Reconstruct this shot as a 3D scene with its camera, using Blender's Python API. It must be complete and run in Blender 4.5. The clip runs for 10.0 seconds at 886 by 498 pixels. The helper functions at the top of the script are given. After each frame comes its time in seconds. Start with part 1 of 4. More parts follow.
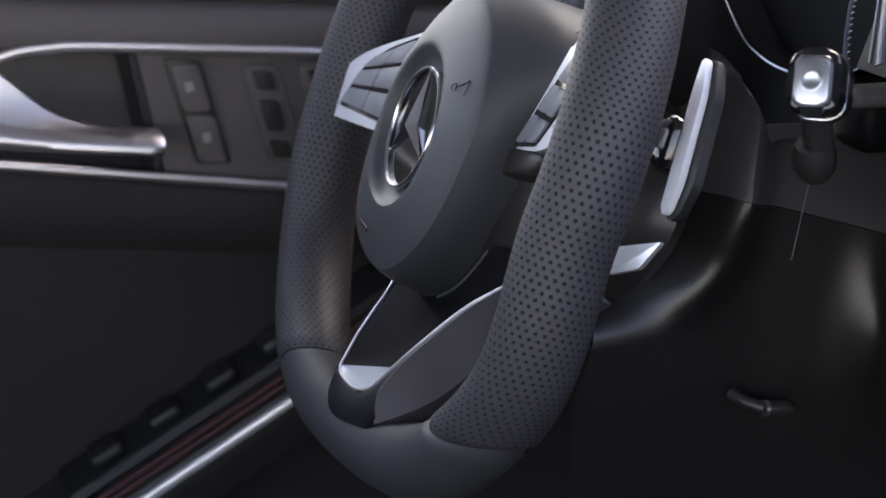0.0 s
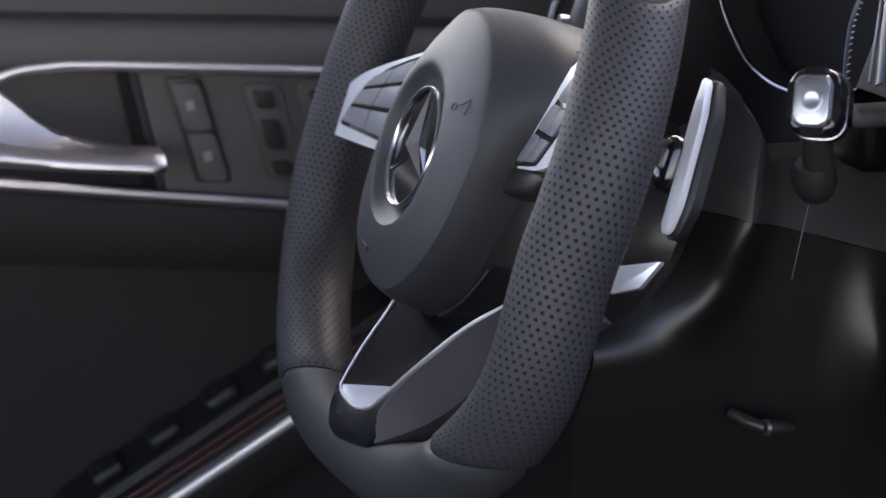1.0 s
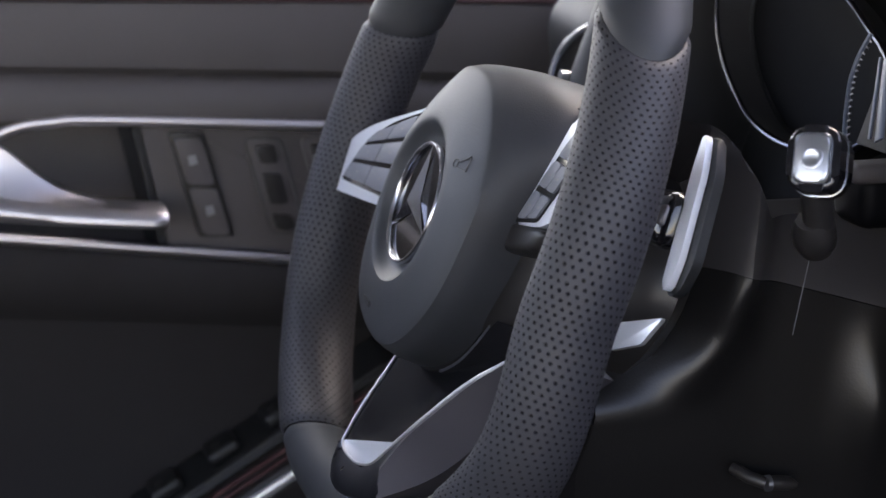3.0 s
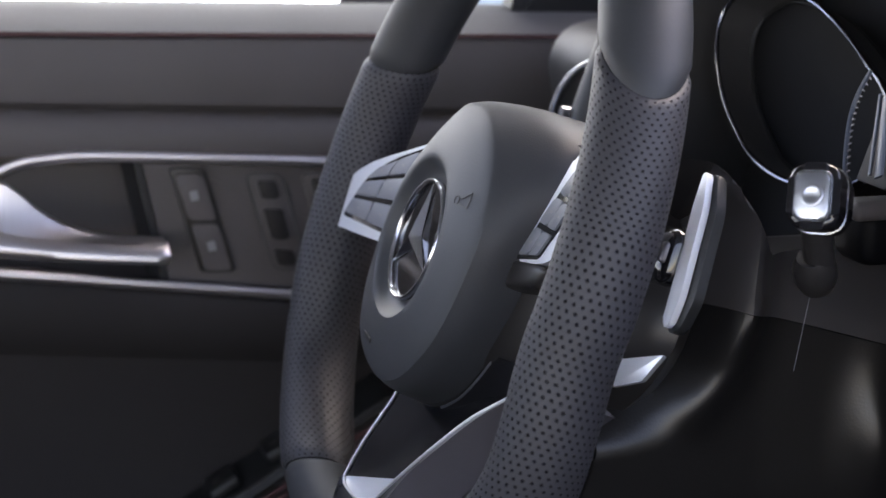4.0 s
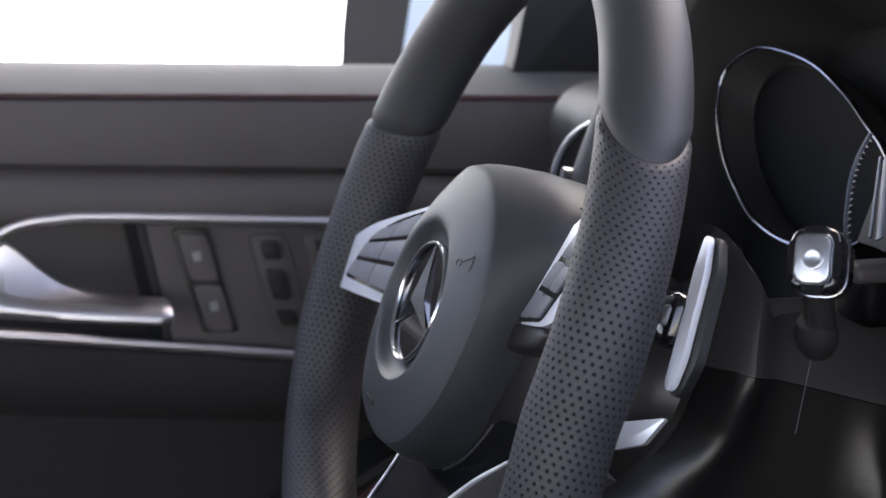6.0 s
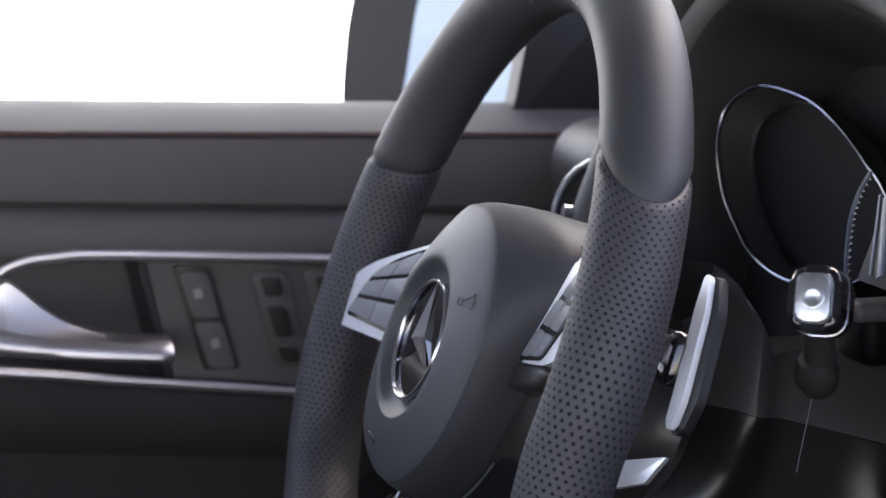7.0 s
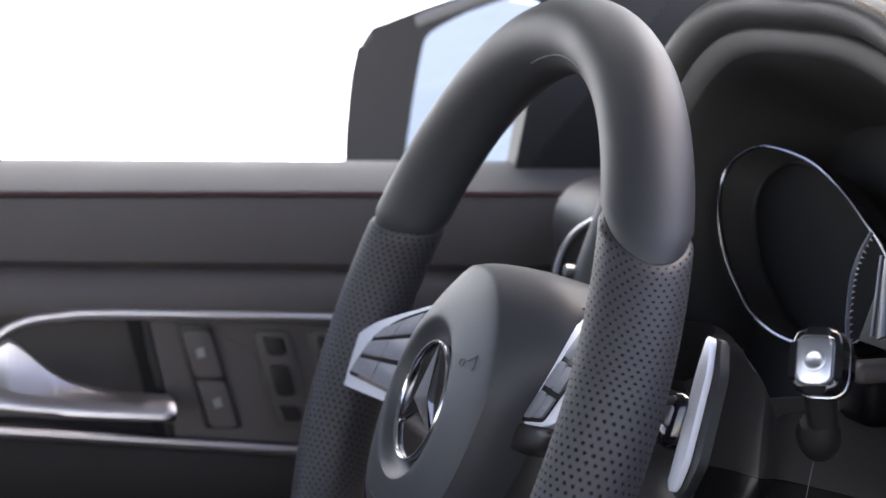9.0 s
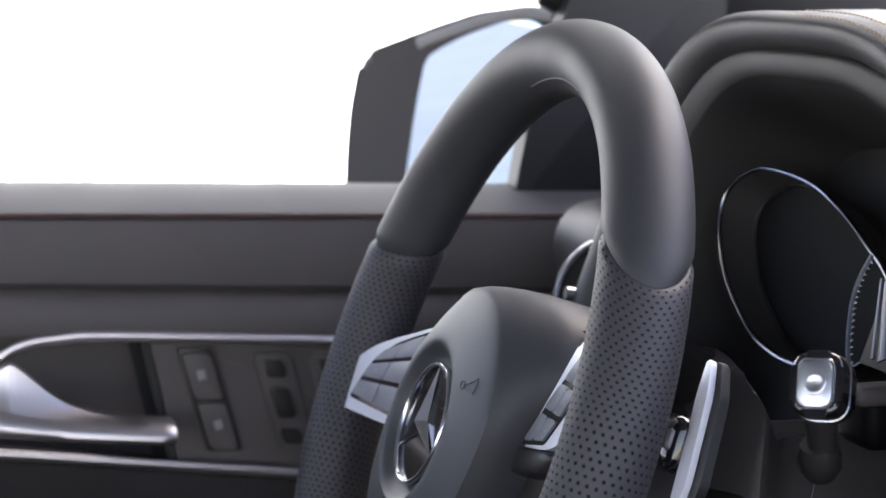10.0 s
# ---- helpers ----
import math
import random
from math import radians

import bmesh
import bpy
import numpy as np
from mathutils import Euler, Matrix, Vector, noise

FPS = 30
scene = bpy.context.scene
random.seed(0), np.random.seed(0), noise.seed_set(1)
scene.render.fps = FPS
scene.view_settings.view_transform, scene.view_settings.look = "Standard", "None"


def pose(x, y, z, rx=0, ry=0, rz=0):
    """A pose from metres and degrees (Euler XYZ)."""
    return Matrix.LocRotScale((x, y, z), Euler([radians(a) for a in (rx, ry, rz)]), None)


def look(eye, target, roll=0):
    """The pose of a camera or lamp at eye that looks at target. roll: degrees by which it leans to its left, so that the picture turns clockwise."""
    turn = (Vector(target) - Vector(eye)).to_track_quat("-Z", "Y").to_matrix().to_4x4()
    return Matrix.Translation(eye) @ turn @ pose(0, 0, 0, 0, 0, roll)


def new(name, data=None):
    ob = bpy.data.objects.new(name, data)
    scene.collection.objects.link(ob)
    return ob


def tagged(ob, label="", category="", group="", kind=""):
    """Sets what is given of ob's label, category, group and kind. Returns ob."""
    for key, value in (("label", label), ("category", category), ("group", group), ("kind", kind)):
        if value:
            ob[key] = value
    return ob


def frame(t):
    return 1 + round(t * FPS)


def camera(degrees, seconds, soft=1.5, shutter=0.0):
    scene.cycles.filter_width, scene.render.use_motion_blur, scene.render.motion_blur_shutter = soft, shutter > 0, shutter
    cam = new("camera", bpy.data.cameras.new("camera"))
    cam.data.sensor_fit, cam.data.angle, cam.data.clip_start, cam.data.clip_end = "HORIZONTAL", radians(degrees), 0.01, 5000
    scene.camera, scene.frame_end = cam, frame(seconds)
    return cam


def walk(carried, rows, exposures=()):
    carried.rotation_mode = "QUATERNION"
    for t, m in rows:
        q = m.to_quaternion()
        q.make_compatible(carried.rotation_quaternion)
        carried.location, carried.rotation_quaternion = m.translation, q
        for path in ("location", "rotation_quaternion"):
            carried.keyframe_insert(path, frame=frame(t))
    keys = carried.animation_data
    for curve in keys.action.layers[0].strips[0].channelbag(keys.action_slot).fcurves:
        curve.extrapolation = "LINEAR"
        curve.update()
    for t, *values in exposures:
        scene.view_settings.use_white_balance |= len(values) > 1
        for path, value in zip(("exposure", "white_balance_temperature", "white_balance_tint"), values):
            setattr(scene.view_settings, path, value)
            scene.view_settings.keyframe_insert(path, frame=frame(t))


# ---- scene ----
# camera and its walk: a tilt on a tripod beside the passenger seat
cam = camera(24.0, 10.0)
cam.data.dof.use_dof = True
cam.data.dof.focus_distance = 0.90
cam.data.dof.aperture_fstop = 13.0
PATH = [
    (0.0, 0.8968, -0.2753, 0.8379, 74.890, -0.282, 73.288),
    (0.5, 0.8970, -0.2754, 0.8385, 75.080, -0.274, 73.293),
    (1.0, 0.8974, -0.2755, 0.8392, 75.351, -0.263, 73.300),
    (1.5, 0.8977, -0.2756, 0.8399, 75.608, -0.252, 73.307),
    (2.0, 0.8980, -0.2757, 0.8406, 75.890, -0.240, 73.314),
    (2.5, 0.8985, -0.2758, 0.8416, 76.257, -0.225, 73.324),
    (4.0, 0.9002, -0.2763, 0.8452, 77.575, -0.172, 73.360),
    (4.5, 0.9006, -0.2764, 0.8461, 77.913, -0.159, 73.369),
    (5.0, 0.9010, -0.2765, 0.8470, 78.224, -0.146, 73.378),
    (6.5, 0.9026, -0.2771, 0.8505, 79.548, -0.094, 73.415),
    (7.0, 0.9032, -0.2772, 0.8517, 79.993, -0.077, 73.428),
    (7.5, 0.9037, -0.2774, 0.8527, 80.357, -0.063, 73.439),
    (8.0, 0.9041, -0.2775, 0.8537, 80.725, -0.049, 73.450),
    (8.5, 0.9046, -0.2776, 0.8547, 81.085, -0.035, 73.461),
    (9.0, 0.9050, -0.2778, 0.8557, 81.454, -0.021, 73.472),
    (9.5, 0.9054, -0.2779, 0.8565, 81.745, -0.010, 73.480),
    (10.0, 0.9057, -0.2780, 0.8572, 82.000, 0.000, 73.488),
]
walk(cam, [(t, pose(x, y, z, rx, ry, rz)) for t, x, y, z, rx, ry, rz in PATH], [(0.0, 2.60, 8300, 28), (10.0, 2.55, 8200, 28)])

# ---- light: bright overcast daylight through the windows and the windscreen ----
world = bpy.data.worlds.new("sky")
scene.world = world
world.use_nodes = True
wn = world.node_tree.nodes
sky = wn.new("ShaderNodeTexSky")
sky.sky_type = "NISHITA"
sky.sun_disc = False
sky.sun_elevation, sky.sun_rotation = radians(52), radians(-35)
sky.dust_density = 1.0
wn["Background"].inputs["Strength"].default_value = 0.15
world.node_tree.links.new(sky.outputs[0], wn["Background"].inputs["Color"])
sun = new("sun", bpy.data.lights.new("sun", "SUN"))
sun.data.energy, sun.data.angle, sun.data.color = 0.45, radians(30), (0.77, 0.96, 1.0)
sun.matrix_world = look((-1.2, 1.8, 3.2), (0, 0, 0.65))


# ---- materials ----
def material(name, base, rough=0.5, metal=0.0, grain=0.0, grain_size=0.001, bump=0.0, coat=0.0, vary=0.15, vary_size=0.05, spec=0.5):
    """Principled paint with two scales of variation, grain bump and uneven gloss."""
    m = bpy.data.materials.new(name)
    m.use_nodes = True
    nt = m.node_tree
    n, link = nt.nodes, nt.links.new
    b = n["Principled BSDF"]
    b.inputs["Metallic"].default_value = metal
    b.inputs["Roughness"].default_value = rough
    b.inputs["Coat Weight"].default_value = coat
    b.inputs["Coat Roughness"].default_value = 0.05
    b.inputs["Specular IOR Level"].default_value = spec
    tc = n.new("ShaderNodeTexCoord")
    big = n.new("ShaderNodeTexNoise")
    big.inputs["Scale"].default_value = 1.0 / vary_size
    big.inputs["Detail"].default_value = 5
    link(tc.outputs["Object"], big.inputs["Vector"])
    mix = n.new("ShaderNodeMix")
    mix.data_type = "RGBA"
    lo = [c * (1 - vary) for c in base]
    hi = [min(1, c * (1 + vary)) for c in base]
    mix.inputs["A"].default_value, mix.inputs["B"].default_value = (*lo, 1), (*hi, 1)
    link(big.outputs["Fac"], mix.inputs["Factor"])
    link(mix.outputs["Result"], b.inputs["Base Color"])
    mr = n.new("ShaderNodeMapRange")
    mr.inputs["To Min"].default_value = max(0.02, rough * 0.85)
    mr.inputs["To Max"].default_value = min(1, rough * 1.15)
    link(big.outputs["Fac"], mr.inputs["Value"])
    link(mr.outputs["Result"], b.inputs["Roughness"])
    if bump:
        fine = n.new("ShaderNodeTexVoronoi" if grain else "ShaderNodeTexNoise")
        fine.inputs["Scale"].default_value = 1.0 / grain_size
        link(tc.outputs["Object"], fine.inputs["Vector"])
        bp = n.new("ShaderNodeBump")
        bp.inputs["Strength"].default_value = bump
        bp.inputs["Distance"].default_value = grain_size * 0.25
        link(fine.outputs[0], bp.inputs["Height"])
        link(bp.outputs["Normal"], b.inputs["Normal"])
    return m


def perforated(name, base, rough, step, hole):
    """Grained leather with a staggered grid of punched holes, laid out in metres along the UV map."""
    m = material(name, base, rough, grain=1, grain_size=0.0009, bump=0.25)
    nt = m.node_tree
    n, link = nt.nodes, nt.links.new
    b = n["Principled BSDF"]
    uv = n.new("ShaderNodeUVMap")
    near = []
    for off in (0.0, 0.5):
        sc = n.new("ShaderNodeVectorMath")
        sc.operation = "MULTIPLY_ADD"
        sc.inputs[1].default_value = (1 / (step * 1.732), 1 / step, 0)
        sc.inputs[2].default_value = (off, off, 0)
        link(uv.outputs[0], sc.inputs[0])
        fr = n.new("ShaderNodeVectorMath")
        fr.operation = "FRACTION"
        link(sc.outputs[0], fr.inputs[0])
        ce = n.new("ShaderNodeVectorMath")
        ce.operation = "SUBTRACT"
        ce.inputs[1].default_value = (0.5, 0.5, 0)
        link(fr.outputs[0], ce.inputs[0])
        me = n.new("ShaderNodeVectorMath")
        me.operation = "MULTIPLY"
        me.inputs[1].default_value = (step * 1.732, step, 0)
        link(ce.outputs[0], me.inputs[0])
        le = n.new("ShaderNodeVectorMath")
        le.operation = "LENGTH"
        link(me.outputs[0], le.inputs[0])
        near.append(le.outputs["Value"])
    mn = n.new("ShaderNodeMath")
    mn.operation = "MINIMUM"
    link(near[0], mn.inputs[0])
    link(near[1], mn.inputs[1])
    mask = n.new("ShaderNodeMapRange")
    mask.interpolation_type = "SMOOTHSTEP"
    mask.inputs["From Min"].default_value = hole * 0.65
    mask.inputs["From Max"].default_value = hole * 1.25
    link(mn.outputs[0], mask.inputs["Value"])
    mix = n.new("ShaderNodeMix")
    mix.data_type = "RGBA"
    mix.inputs["A"].default_value = (0.016, 0.016, 0.018, 1)
    link(b.inputs["Base Color"].links[0].from_socket, mix.inputs["B"])
    link(mask.outputs[0], mix.inputs["Factor"])
    link(mix.outputs["Result"], b.inputs["Base Color"])
    sp = n.new("ShaderNodeMath")
    sp.operation = "MULTIPLY"
    sp.inputs[1].default_value = 0.5
    link(mask.outputs[0], sp.inputs[0])
    link(sp.outputs[0], b.inputs["Specular IOR Level"])
    old = b.inputs["Normal"].links[0].from_node
    bp = n.new("ShaderNodeBump")
    bp.inputs["Strength"].default_value = 0.8
    bp.inputs["Distance"].default_value = 0.0006
    link(mask.outputs[0], bp.inputs["Height"])
    link(old.outputs["Normal"], bp.inputs["Normal"])
    link(bp.outputs["Normal"], b.inputs["Normal"])
    return m


# self-lit colour, used for the blown-out daylight behind the window
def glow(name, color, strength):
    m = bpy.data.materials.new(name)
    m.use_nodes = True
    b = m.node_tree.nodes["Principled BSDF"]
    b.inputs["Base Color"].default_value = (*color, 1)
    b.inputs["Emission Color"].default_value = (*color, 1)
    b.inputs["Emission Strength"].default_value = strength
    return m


LEATHER = material("smooth black leather", (0.034, 0.037, 0.042), 0.56, grain=1, grain_size=0.0009, bump=0.12, vary=0.12, vary_size=0.03)
PERF = perforated("perforated black leather", (0.040, 0.040, 0.047), 0.54, 0.0036, 0.00064)
PAD = material("grained airbag vinyl", (0.043, 0.046, 0.052), 0.50, grain=1, grain_size=0.0008, bump=0.22, vary=0.1, vary_size=0.04)
SOFT = material("soft black plastic", (0.024, 0.022, 0.022), 0.36, grain=1, grain_size=0.0010, bump=0.12, vary=0.15)
# darker than the upper cover: light falloff is put into the colour
KNEE = material("glossy knee plastic blackened for shade", (0.010, 0.0095, 0.010), 0.30, grain=1, grain_size=0.0012, bump=0.15, spec=0.45)
BAND = material("grey grained band plastic", (0.034, 0.033, 0.032), 0.6, grain=1, grain_size=0.0012, bump=0.2)
DISPLAY = material("dim blue-grey display glass", (0.10, 0.12, 0.16), 0.3)
DIAL = material("deep black dial", (0.005, 0.005, 0.006), 0.5, spec=0.1)
CAVITY = material("dull black binnacle lining", (0.024, 0.023, 0.024), 0.75, grain=1, grain_size=0.0012, bump=0.2)
SHELL = material("black mirror shell plastic", (0.014, 0.014, 0.015), 0.4, spec=0.25)
HANDLE = material("brushed grey handle metal", (0.60, 0.57, 0.57), 0.36, metal=1.0, vary=0.06, vary_size=0.02)
GAUGE = material("bright gauge ring metal", (0.26, 0.27, 0.31), 0.17, metal=1.0, vary=0.05)
BLACKTRIM = material("black trim plastic", (0.008, 0.009, 0.010), 0.5, grain=1, grain_size=0.0012, bump=0.2)
DARK = material("matt black plastic", (0.014, 0.014, 0.015), 0.6, grain=1, grain_size=0.001, bump=0.2)
GLOSS = material("gloss black lacquer", (0.008, 0.008, 0.01), 0.12, coat=0.6, vary=0.05)
CHROME = material("polished chrome", (0.70, 0.71, 0.74), 0.20, metal=1.0, vary=0.03)
SATIN = material("satin silver", (0.62, 0.64, 0.68), 0.32, metal=1.0, vary=0.05, vary_size=0.02)
SMOKE = material("smoked dark metal", (0.042, 0.046, 0.057), 0.28, metal=0.8, vary=0.05)
GRAPHITE = material("satin graphite", (0.10, 0.092, 0.102), 0.30, metal=0.35, vary=0.08)
COLUMNTOP = material("grained column cover plastic", (0.046, 0.043, 0.045), 0.30, grain=1, grain_size=0.0012, bump=0.08)
LACQUER = material("black satin lacquer", (0.006, 0.0065, 0.009), 0.24, vary=0.08, spec=0.15)
SILVER = material("silver lacquer", (0.74, 0.77, 0.83), 0.38, metal=0.2, coat=0.2, vary=0.04)
EDGE = material("bright brushed edge metal", (0.88, 0.88, 0.90), 0.36, metal=0.75, vary=0.03)
GREYMETAL = material("dark satin metal", (0.12, 0.113, 0.128), 0.33, metal=0.8, vary=0.06)
DOORTOP = material("brown-grey door leather", (0.082, 0.072, 0.071), 0.6, grain=1, grain_size=0.0012, bump=0.3, vary=0.15)
FASCIA = material("brown-grey fascia plastic", (0.094, 0.083, 0.084), 0.5, grain=1, grain_size=0.0012, bump=0.2, vary=0.12)
SILL = material("padded sill vinyl", (0.085, 0.083, 0.082), 0.7, spec=0.3, grain=1, grain_size=0.0012, bump=0.25, vary=0.1)
STRIP = material("satin trim metal", (0.64, 0.60, 0.60), 0.38, metal=1.0, vary=0.04)
DOORLOW = material("dark door carpet lining", (0.0150, 0.0128, 0.0138), 0.85, grain=1, grain_size=0.0008, bump=0.4, vary=0.25)
KEY = material("button plastic", (0.20, 0.21, 0.24), 0.40, vary=0.08)
THREAD = material("tan stitching thread", (0.42, 0.30, 0.19), 0.7, bump=0.4, grain_size=0.0004)
REDSEAM = material("dark red seam thread", (0.075, 0.028, 0.029), 0.7, bump=0.4, grain_size=0.0004)
DASH = material("dash leatherette", (0.028, 0.027, 0.027), 0.5, grain=1, grain_size=0.0013, bump=0.4, vary=0.15)
MARK = material("pale printed marking", (0.26, 0.26, 0.27), 0.5)
MIRRORGLASS = material("mirror glass", (0.40, 0.475, 0.50), 0.02, metal=1.0, vary=0.01)
FLOORMAT = material("black carpet", (0.012, 0.012, 0.013), 0.95, bump=0.6, grain_size=0.002)
LINING = material("grey headlining", (0.22, 0.22, 0.21), 0.9, bump=0.2, grain_size=0.002)
PAVING = material("pale paving", (0.52, 0.55, 0.57), 0.8, bump=0.2, grain_size=0.01, vary=0.2, vary_size=0.8)
BRIGHT = glow("glowing white backdrop", (0.80, 0.95, 1.0), 0.95)
GREEN = material("hedge green", (0.10, 0.13, 0.03), 0.8, vary=0.5, vary_size=0.1)


# ---- builders ----
def part(name, bm, mat, parent=None, label="", smooth=True):
    """One mesh object from a bmesh, under its thing."""
    me = bpy.data.meshes.new(name)
    bmesh.ops.recalc_face_normals(bm, faces=bm.faces)
    bm.to_mesh(me)
    bm.free()
    me.materials.append(mat)
    if smooth:
        me.shade_smooth()
        me.set_sharp_from_angle(angle=radians(38))
    ob = new(name, me)
    ob.parent = parent
    if label:
        ob["label"] = label
    return ob


def thing(name, label, category, m=Matrix(), group="", kind=""):
    ob = new(name)
    ob.empty_display_size = 0.02
    ob.matrix_world = m
    return tagged(ob, label, category, group, kind)


def spline(pts, n, closed=False):
    """Catmull-Rom through the points, n steps a span."""
    pts = [Vector(p) for p in pts]
    k = len(pts)
    out = []
    for i in range(k if closed else k - 1):
        a, b, c, d = (pts[(i + j) % k] if closed else pts[min(max(i + j, 0), k - 1)] for j in (-1, 0, 1, 2))
        for s in range(n):
            t = s / n
            out.append(0.5 * (2 * b + (c - a) * t + (2 * a - 5 * b + 4 * c - d) * t * t + (3 * b - a - 3 * c + d) * t ** 3))
    if not closed:
        out.append(pts[-1])
    return out


def loft(rings, closed_ring=True, caps=True, loop=False):
    """Skin rings of equal length into a surface."""
    bm = bmesh.new()
    vs = [[bm.verts.new(p) for p in r] for r in rings]
    k = len(vs[0])
    for a, b in zip(vs, vs[1:] + ([vs[0]] if loop else [])):
        for i in range(k if closed_ring else k - 1):
            j = (i + 1) % k
            bm.faces.new((a[i], a[j], b[j], b[i]))
    if caps and closed_ring and not loop:
        bm.faces.new(list(reversed(vs[0])))
        bm.faces.new(vs[-1])
    return bm


def sweep(path, size, up=(0, 0, 1), sides=12, closed=False, taper=None):
    """An oval section (half width, half height) carried along a path; height lies along up."""
    path = [Vector(p) for p in path]
    up = Vector(up)
    rings = []
    k = len(path)
    for i, p in enumerate(path):
        a = path[(i - 1) % k] if closed or i else path[i]
        b = path[(i + 1) % k] if closed or i < k - 1 else path[i]
        d = (b - a).normalized()
        side = d.cross(up).normalized()
        top = side.cross(d)
        f = taper[i] if taper else 1
        rings.append([p + side * (size[0] * f * math.cos(q)) + top * (size[1] * f * math.sin(q)) for q in (2 * math.pi * s / sides for s in range(sides))])
    return loft(rings, loop=closed)


def prism(outline, z0, z1, bevel=0.0, segments=3, m=Matrix()):
    """A flat outline given depth, with rounded edges, laid out in the pose m."""
    bm = bmesh.new()
    lo = [bm.verts.new((x, y, z0)) for x, y in outline]
    hi = [bm.verts.new((x, y, z1)) for x, y in outline]
    k = len(outline)
    bm.faces.new(list(reversed(lo)))
    bm.faces.new(hi)
    for i in range(k):
        j = (i + 1) % k
        bm.faces.new((lo[i], lo[j], hi[j], hi[i]))
    if bevel:
        bmesh.ops.bevel(bm, geom=[e for e in bm.edges if e.verts[0].co.z == e.verts[1].co.z], offset=bevel, segments=segments, affect="EDGES", profile=0.6)
    bmesh.ops.transform(bm, matrix=m, verts=bm.verts)
    return bm


def box(size, bevel=0.0, m=Matrix(), segments=3):
    bm = bmesh.new()
    bmesh.ops.create_cube(bm, size=1.0)
    bmesh.ops.scale(bm, vec=size, verts=bm.verts)
    if bevel:
        bmesh.ops.bevel(bm, geom=bm.edges[:], offset=bevel, segments=segments, affect="EDGES", profile=0.5)
    bmesh.ops.transform(bm, matrix=m, verts=bm.verts)
    return bm


def rounded(pts, r, n=5):
    """The outline with its corners rounded by r."""
    out = []
    k = len(pts)
    for i in range(k):
        p, a, b = Vector(pts[i]), Vector(pts[i - 1]), Vector(pts[(i + 1) % k])
        u, v = (a - p), (b - p)
        s = min(r, u.length * 0.48, v.length * 0.48)
        p0, p1 = p + u.normalized() * s, p + v.normalized() * s
        for q in range(n + 1):
            t = q / n
            out.append(tuple((1 - t) ** 2 * p0 + 2 * t * (1 - t) * p + t * t * p1))
    return out


def ring_outline(rx, ry, n=64, cx=0, cy=0, power=2.0):
    out = []
    for i in range(n):
        a = 2 * math.pi * i / n
        c, s = math.cos(a), math.sin(a)
        out.append((cx + rx * math.copysign(abs(c) ** (2 / power), c), cy + ry * math.copysign(abs(s) ** (2 / power), s)))
    return out


def yz(x):
    """The pose that lays an outline (y, z) on the plane at that x, with depth towards +x."""
    return Matrix(((0, 0, 1, x), (1, 0, 0, 0), (0, 1, 0, 0), (0, 0, 0, 1)))


# ---- the large structure: ground, cabin shell, dash body ----
def structure(name, bm, mat, label, category, smooth=False):
    return tagged(part(name, bm, mat, None, smooth=smooth), label, category, kind="structure")


structure("ground", box((400, 400, 0.1), m=pose(0, 0, -0.35)), PAVING, "pale sunlit paving that reaches the horizon", "ground")
# added panel: glows in place of overexposed daylight and lights the cabin
structure("backdrop", box((0.1, 20, 14), m=pose(-9, 6.5, 6.6)), BRIGHT, "glowing white panel standing in for the overexposed outdoors", "backdrop")
structure("floor", box((1.7, 3.2, 0.06), m=pose(0.42, -0.35, 0.0)), FLOORMAT, "black carpeted car floor", "floor")
structure("wall_rear", box((1.7, 0.06, 0.75), m=pose(0.42, -1.98, 0.40)), DARK, "plain dark rear bulkhead of the cabin", "wall")
# unseen side wall, as high as needed to darken the lower cabin
structure("wall_passenger", box((0.06, 3.2, 0.50), m=pose(1.30, -0.35, 0.25)), SOFT, "plain dark passenger side out of view, height set to block low light", "wall")
structure("wall_front", box((1.7, 0.06, 0.66), m=pose(0.42, 0.98, 0.36)), DARK, "plain dark bulkhead under the windscreen", "wall")
# unseen roof, closed to keep top light off the dash and wheel
structure("ceiling", box((1.7, 2.4, 0.05), m=pose(0.42, -0.85, 1.24)), LINING, "grey headlining out of view, added to block light from above", "ceiling")


# ---- steering wheel ----
TURN_WHEEL = 6.0
NORMAL = Vector((0, -0.9391, 0.3436))
ACROSS = Vector((1, 0, 0))
ALONG = NORMAL.cross(ACROSS)
HUB = Vector((0, 0, 0.65))
basis = Matrix((ACROSS, ALONG, NORMAL)).transposed().to_4x4()
WHEEL = Matrix.Translation(HUB) @ basis @ Matrix.Rotation(radians(TURN_WHEEL), 4, "Z")
COLUMN = Matrix.Translation(HUB) @ basis

RIM, GRIP, FLAT = 0.171, 0.0186, -0.158


def rim_centre(a):
    """The centre line of the rim, round with a flattened foot."""
    x, y = RIM * math.cos(a), RIM * math.sin(a)
    k = 0.012
    low = min(1.0, max(0.0, (-0.03 - y) / 0.08))
    low = low * low * (3 - 2 * low)
    x *= 1 + 0.09 * low
    y = FLAT + k * math.log(1 + math.exp((y - FLAT) / k))
    return Vector((x, y, -0.0066 * low))


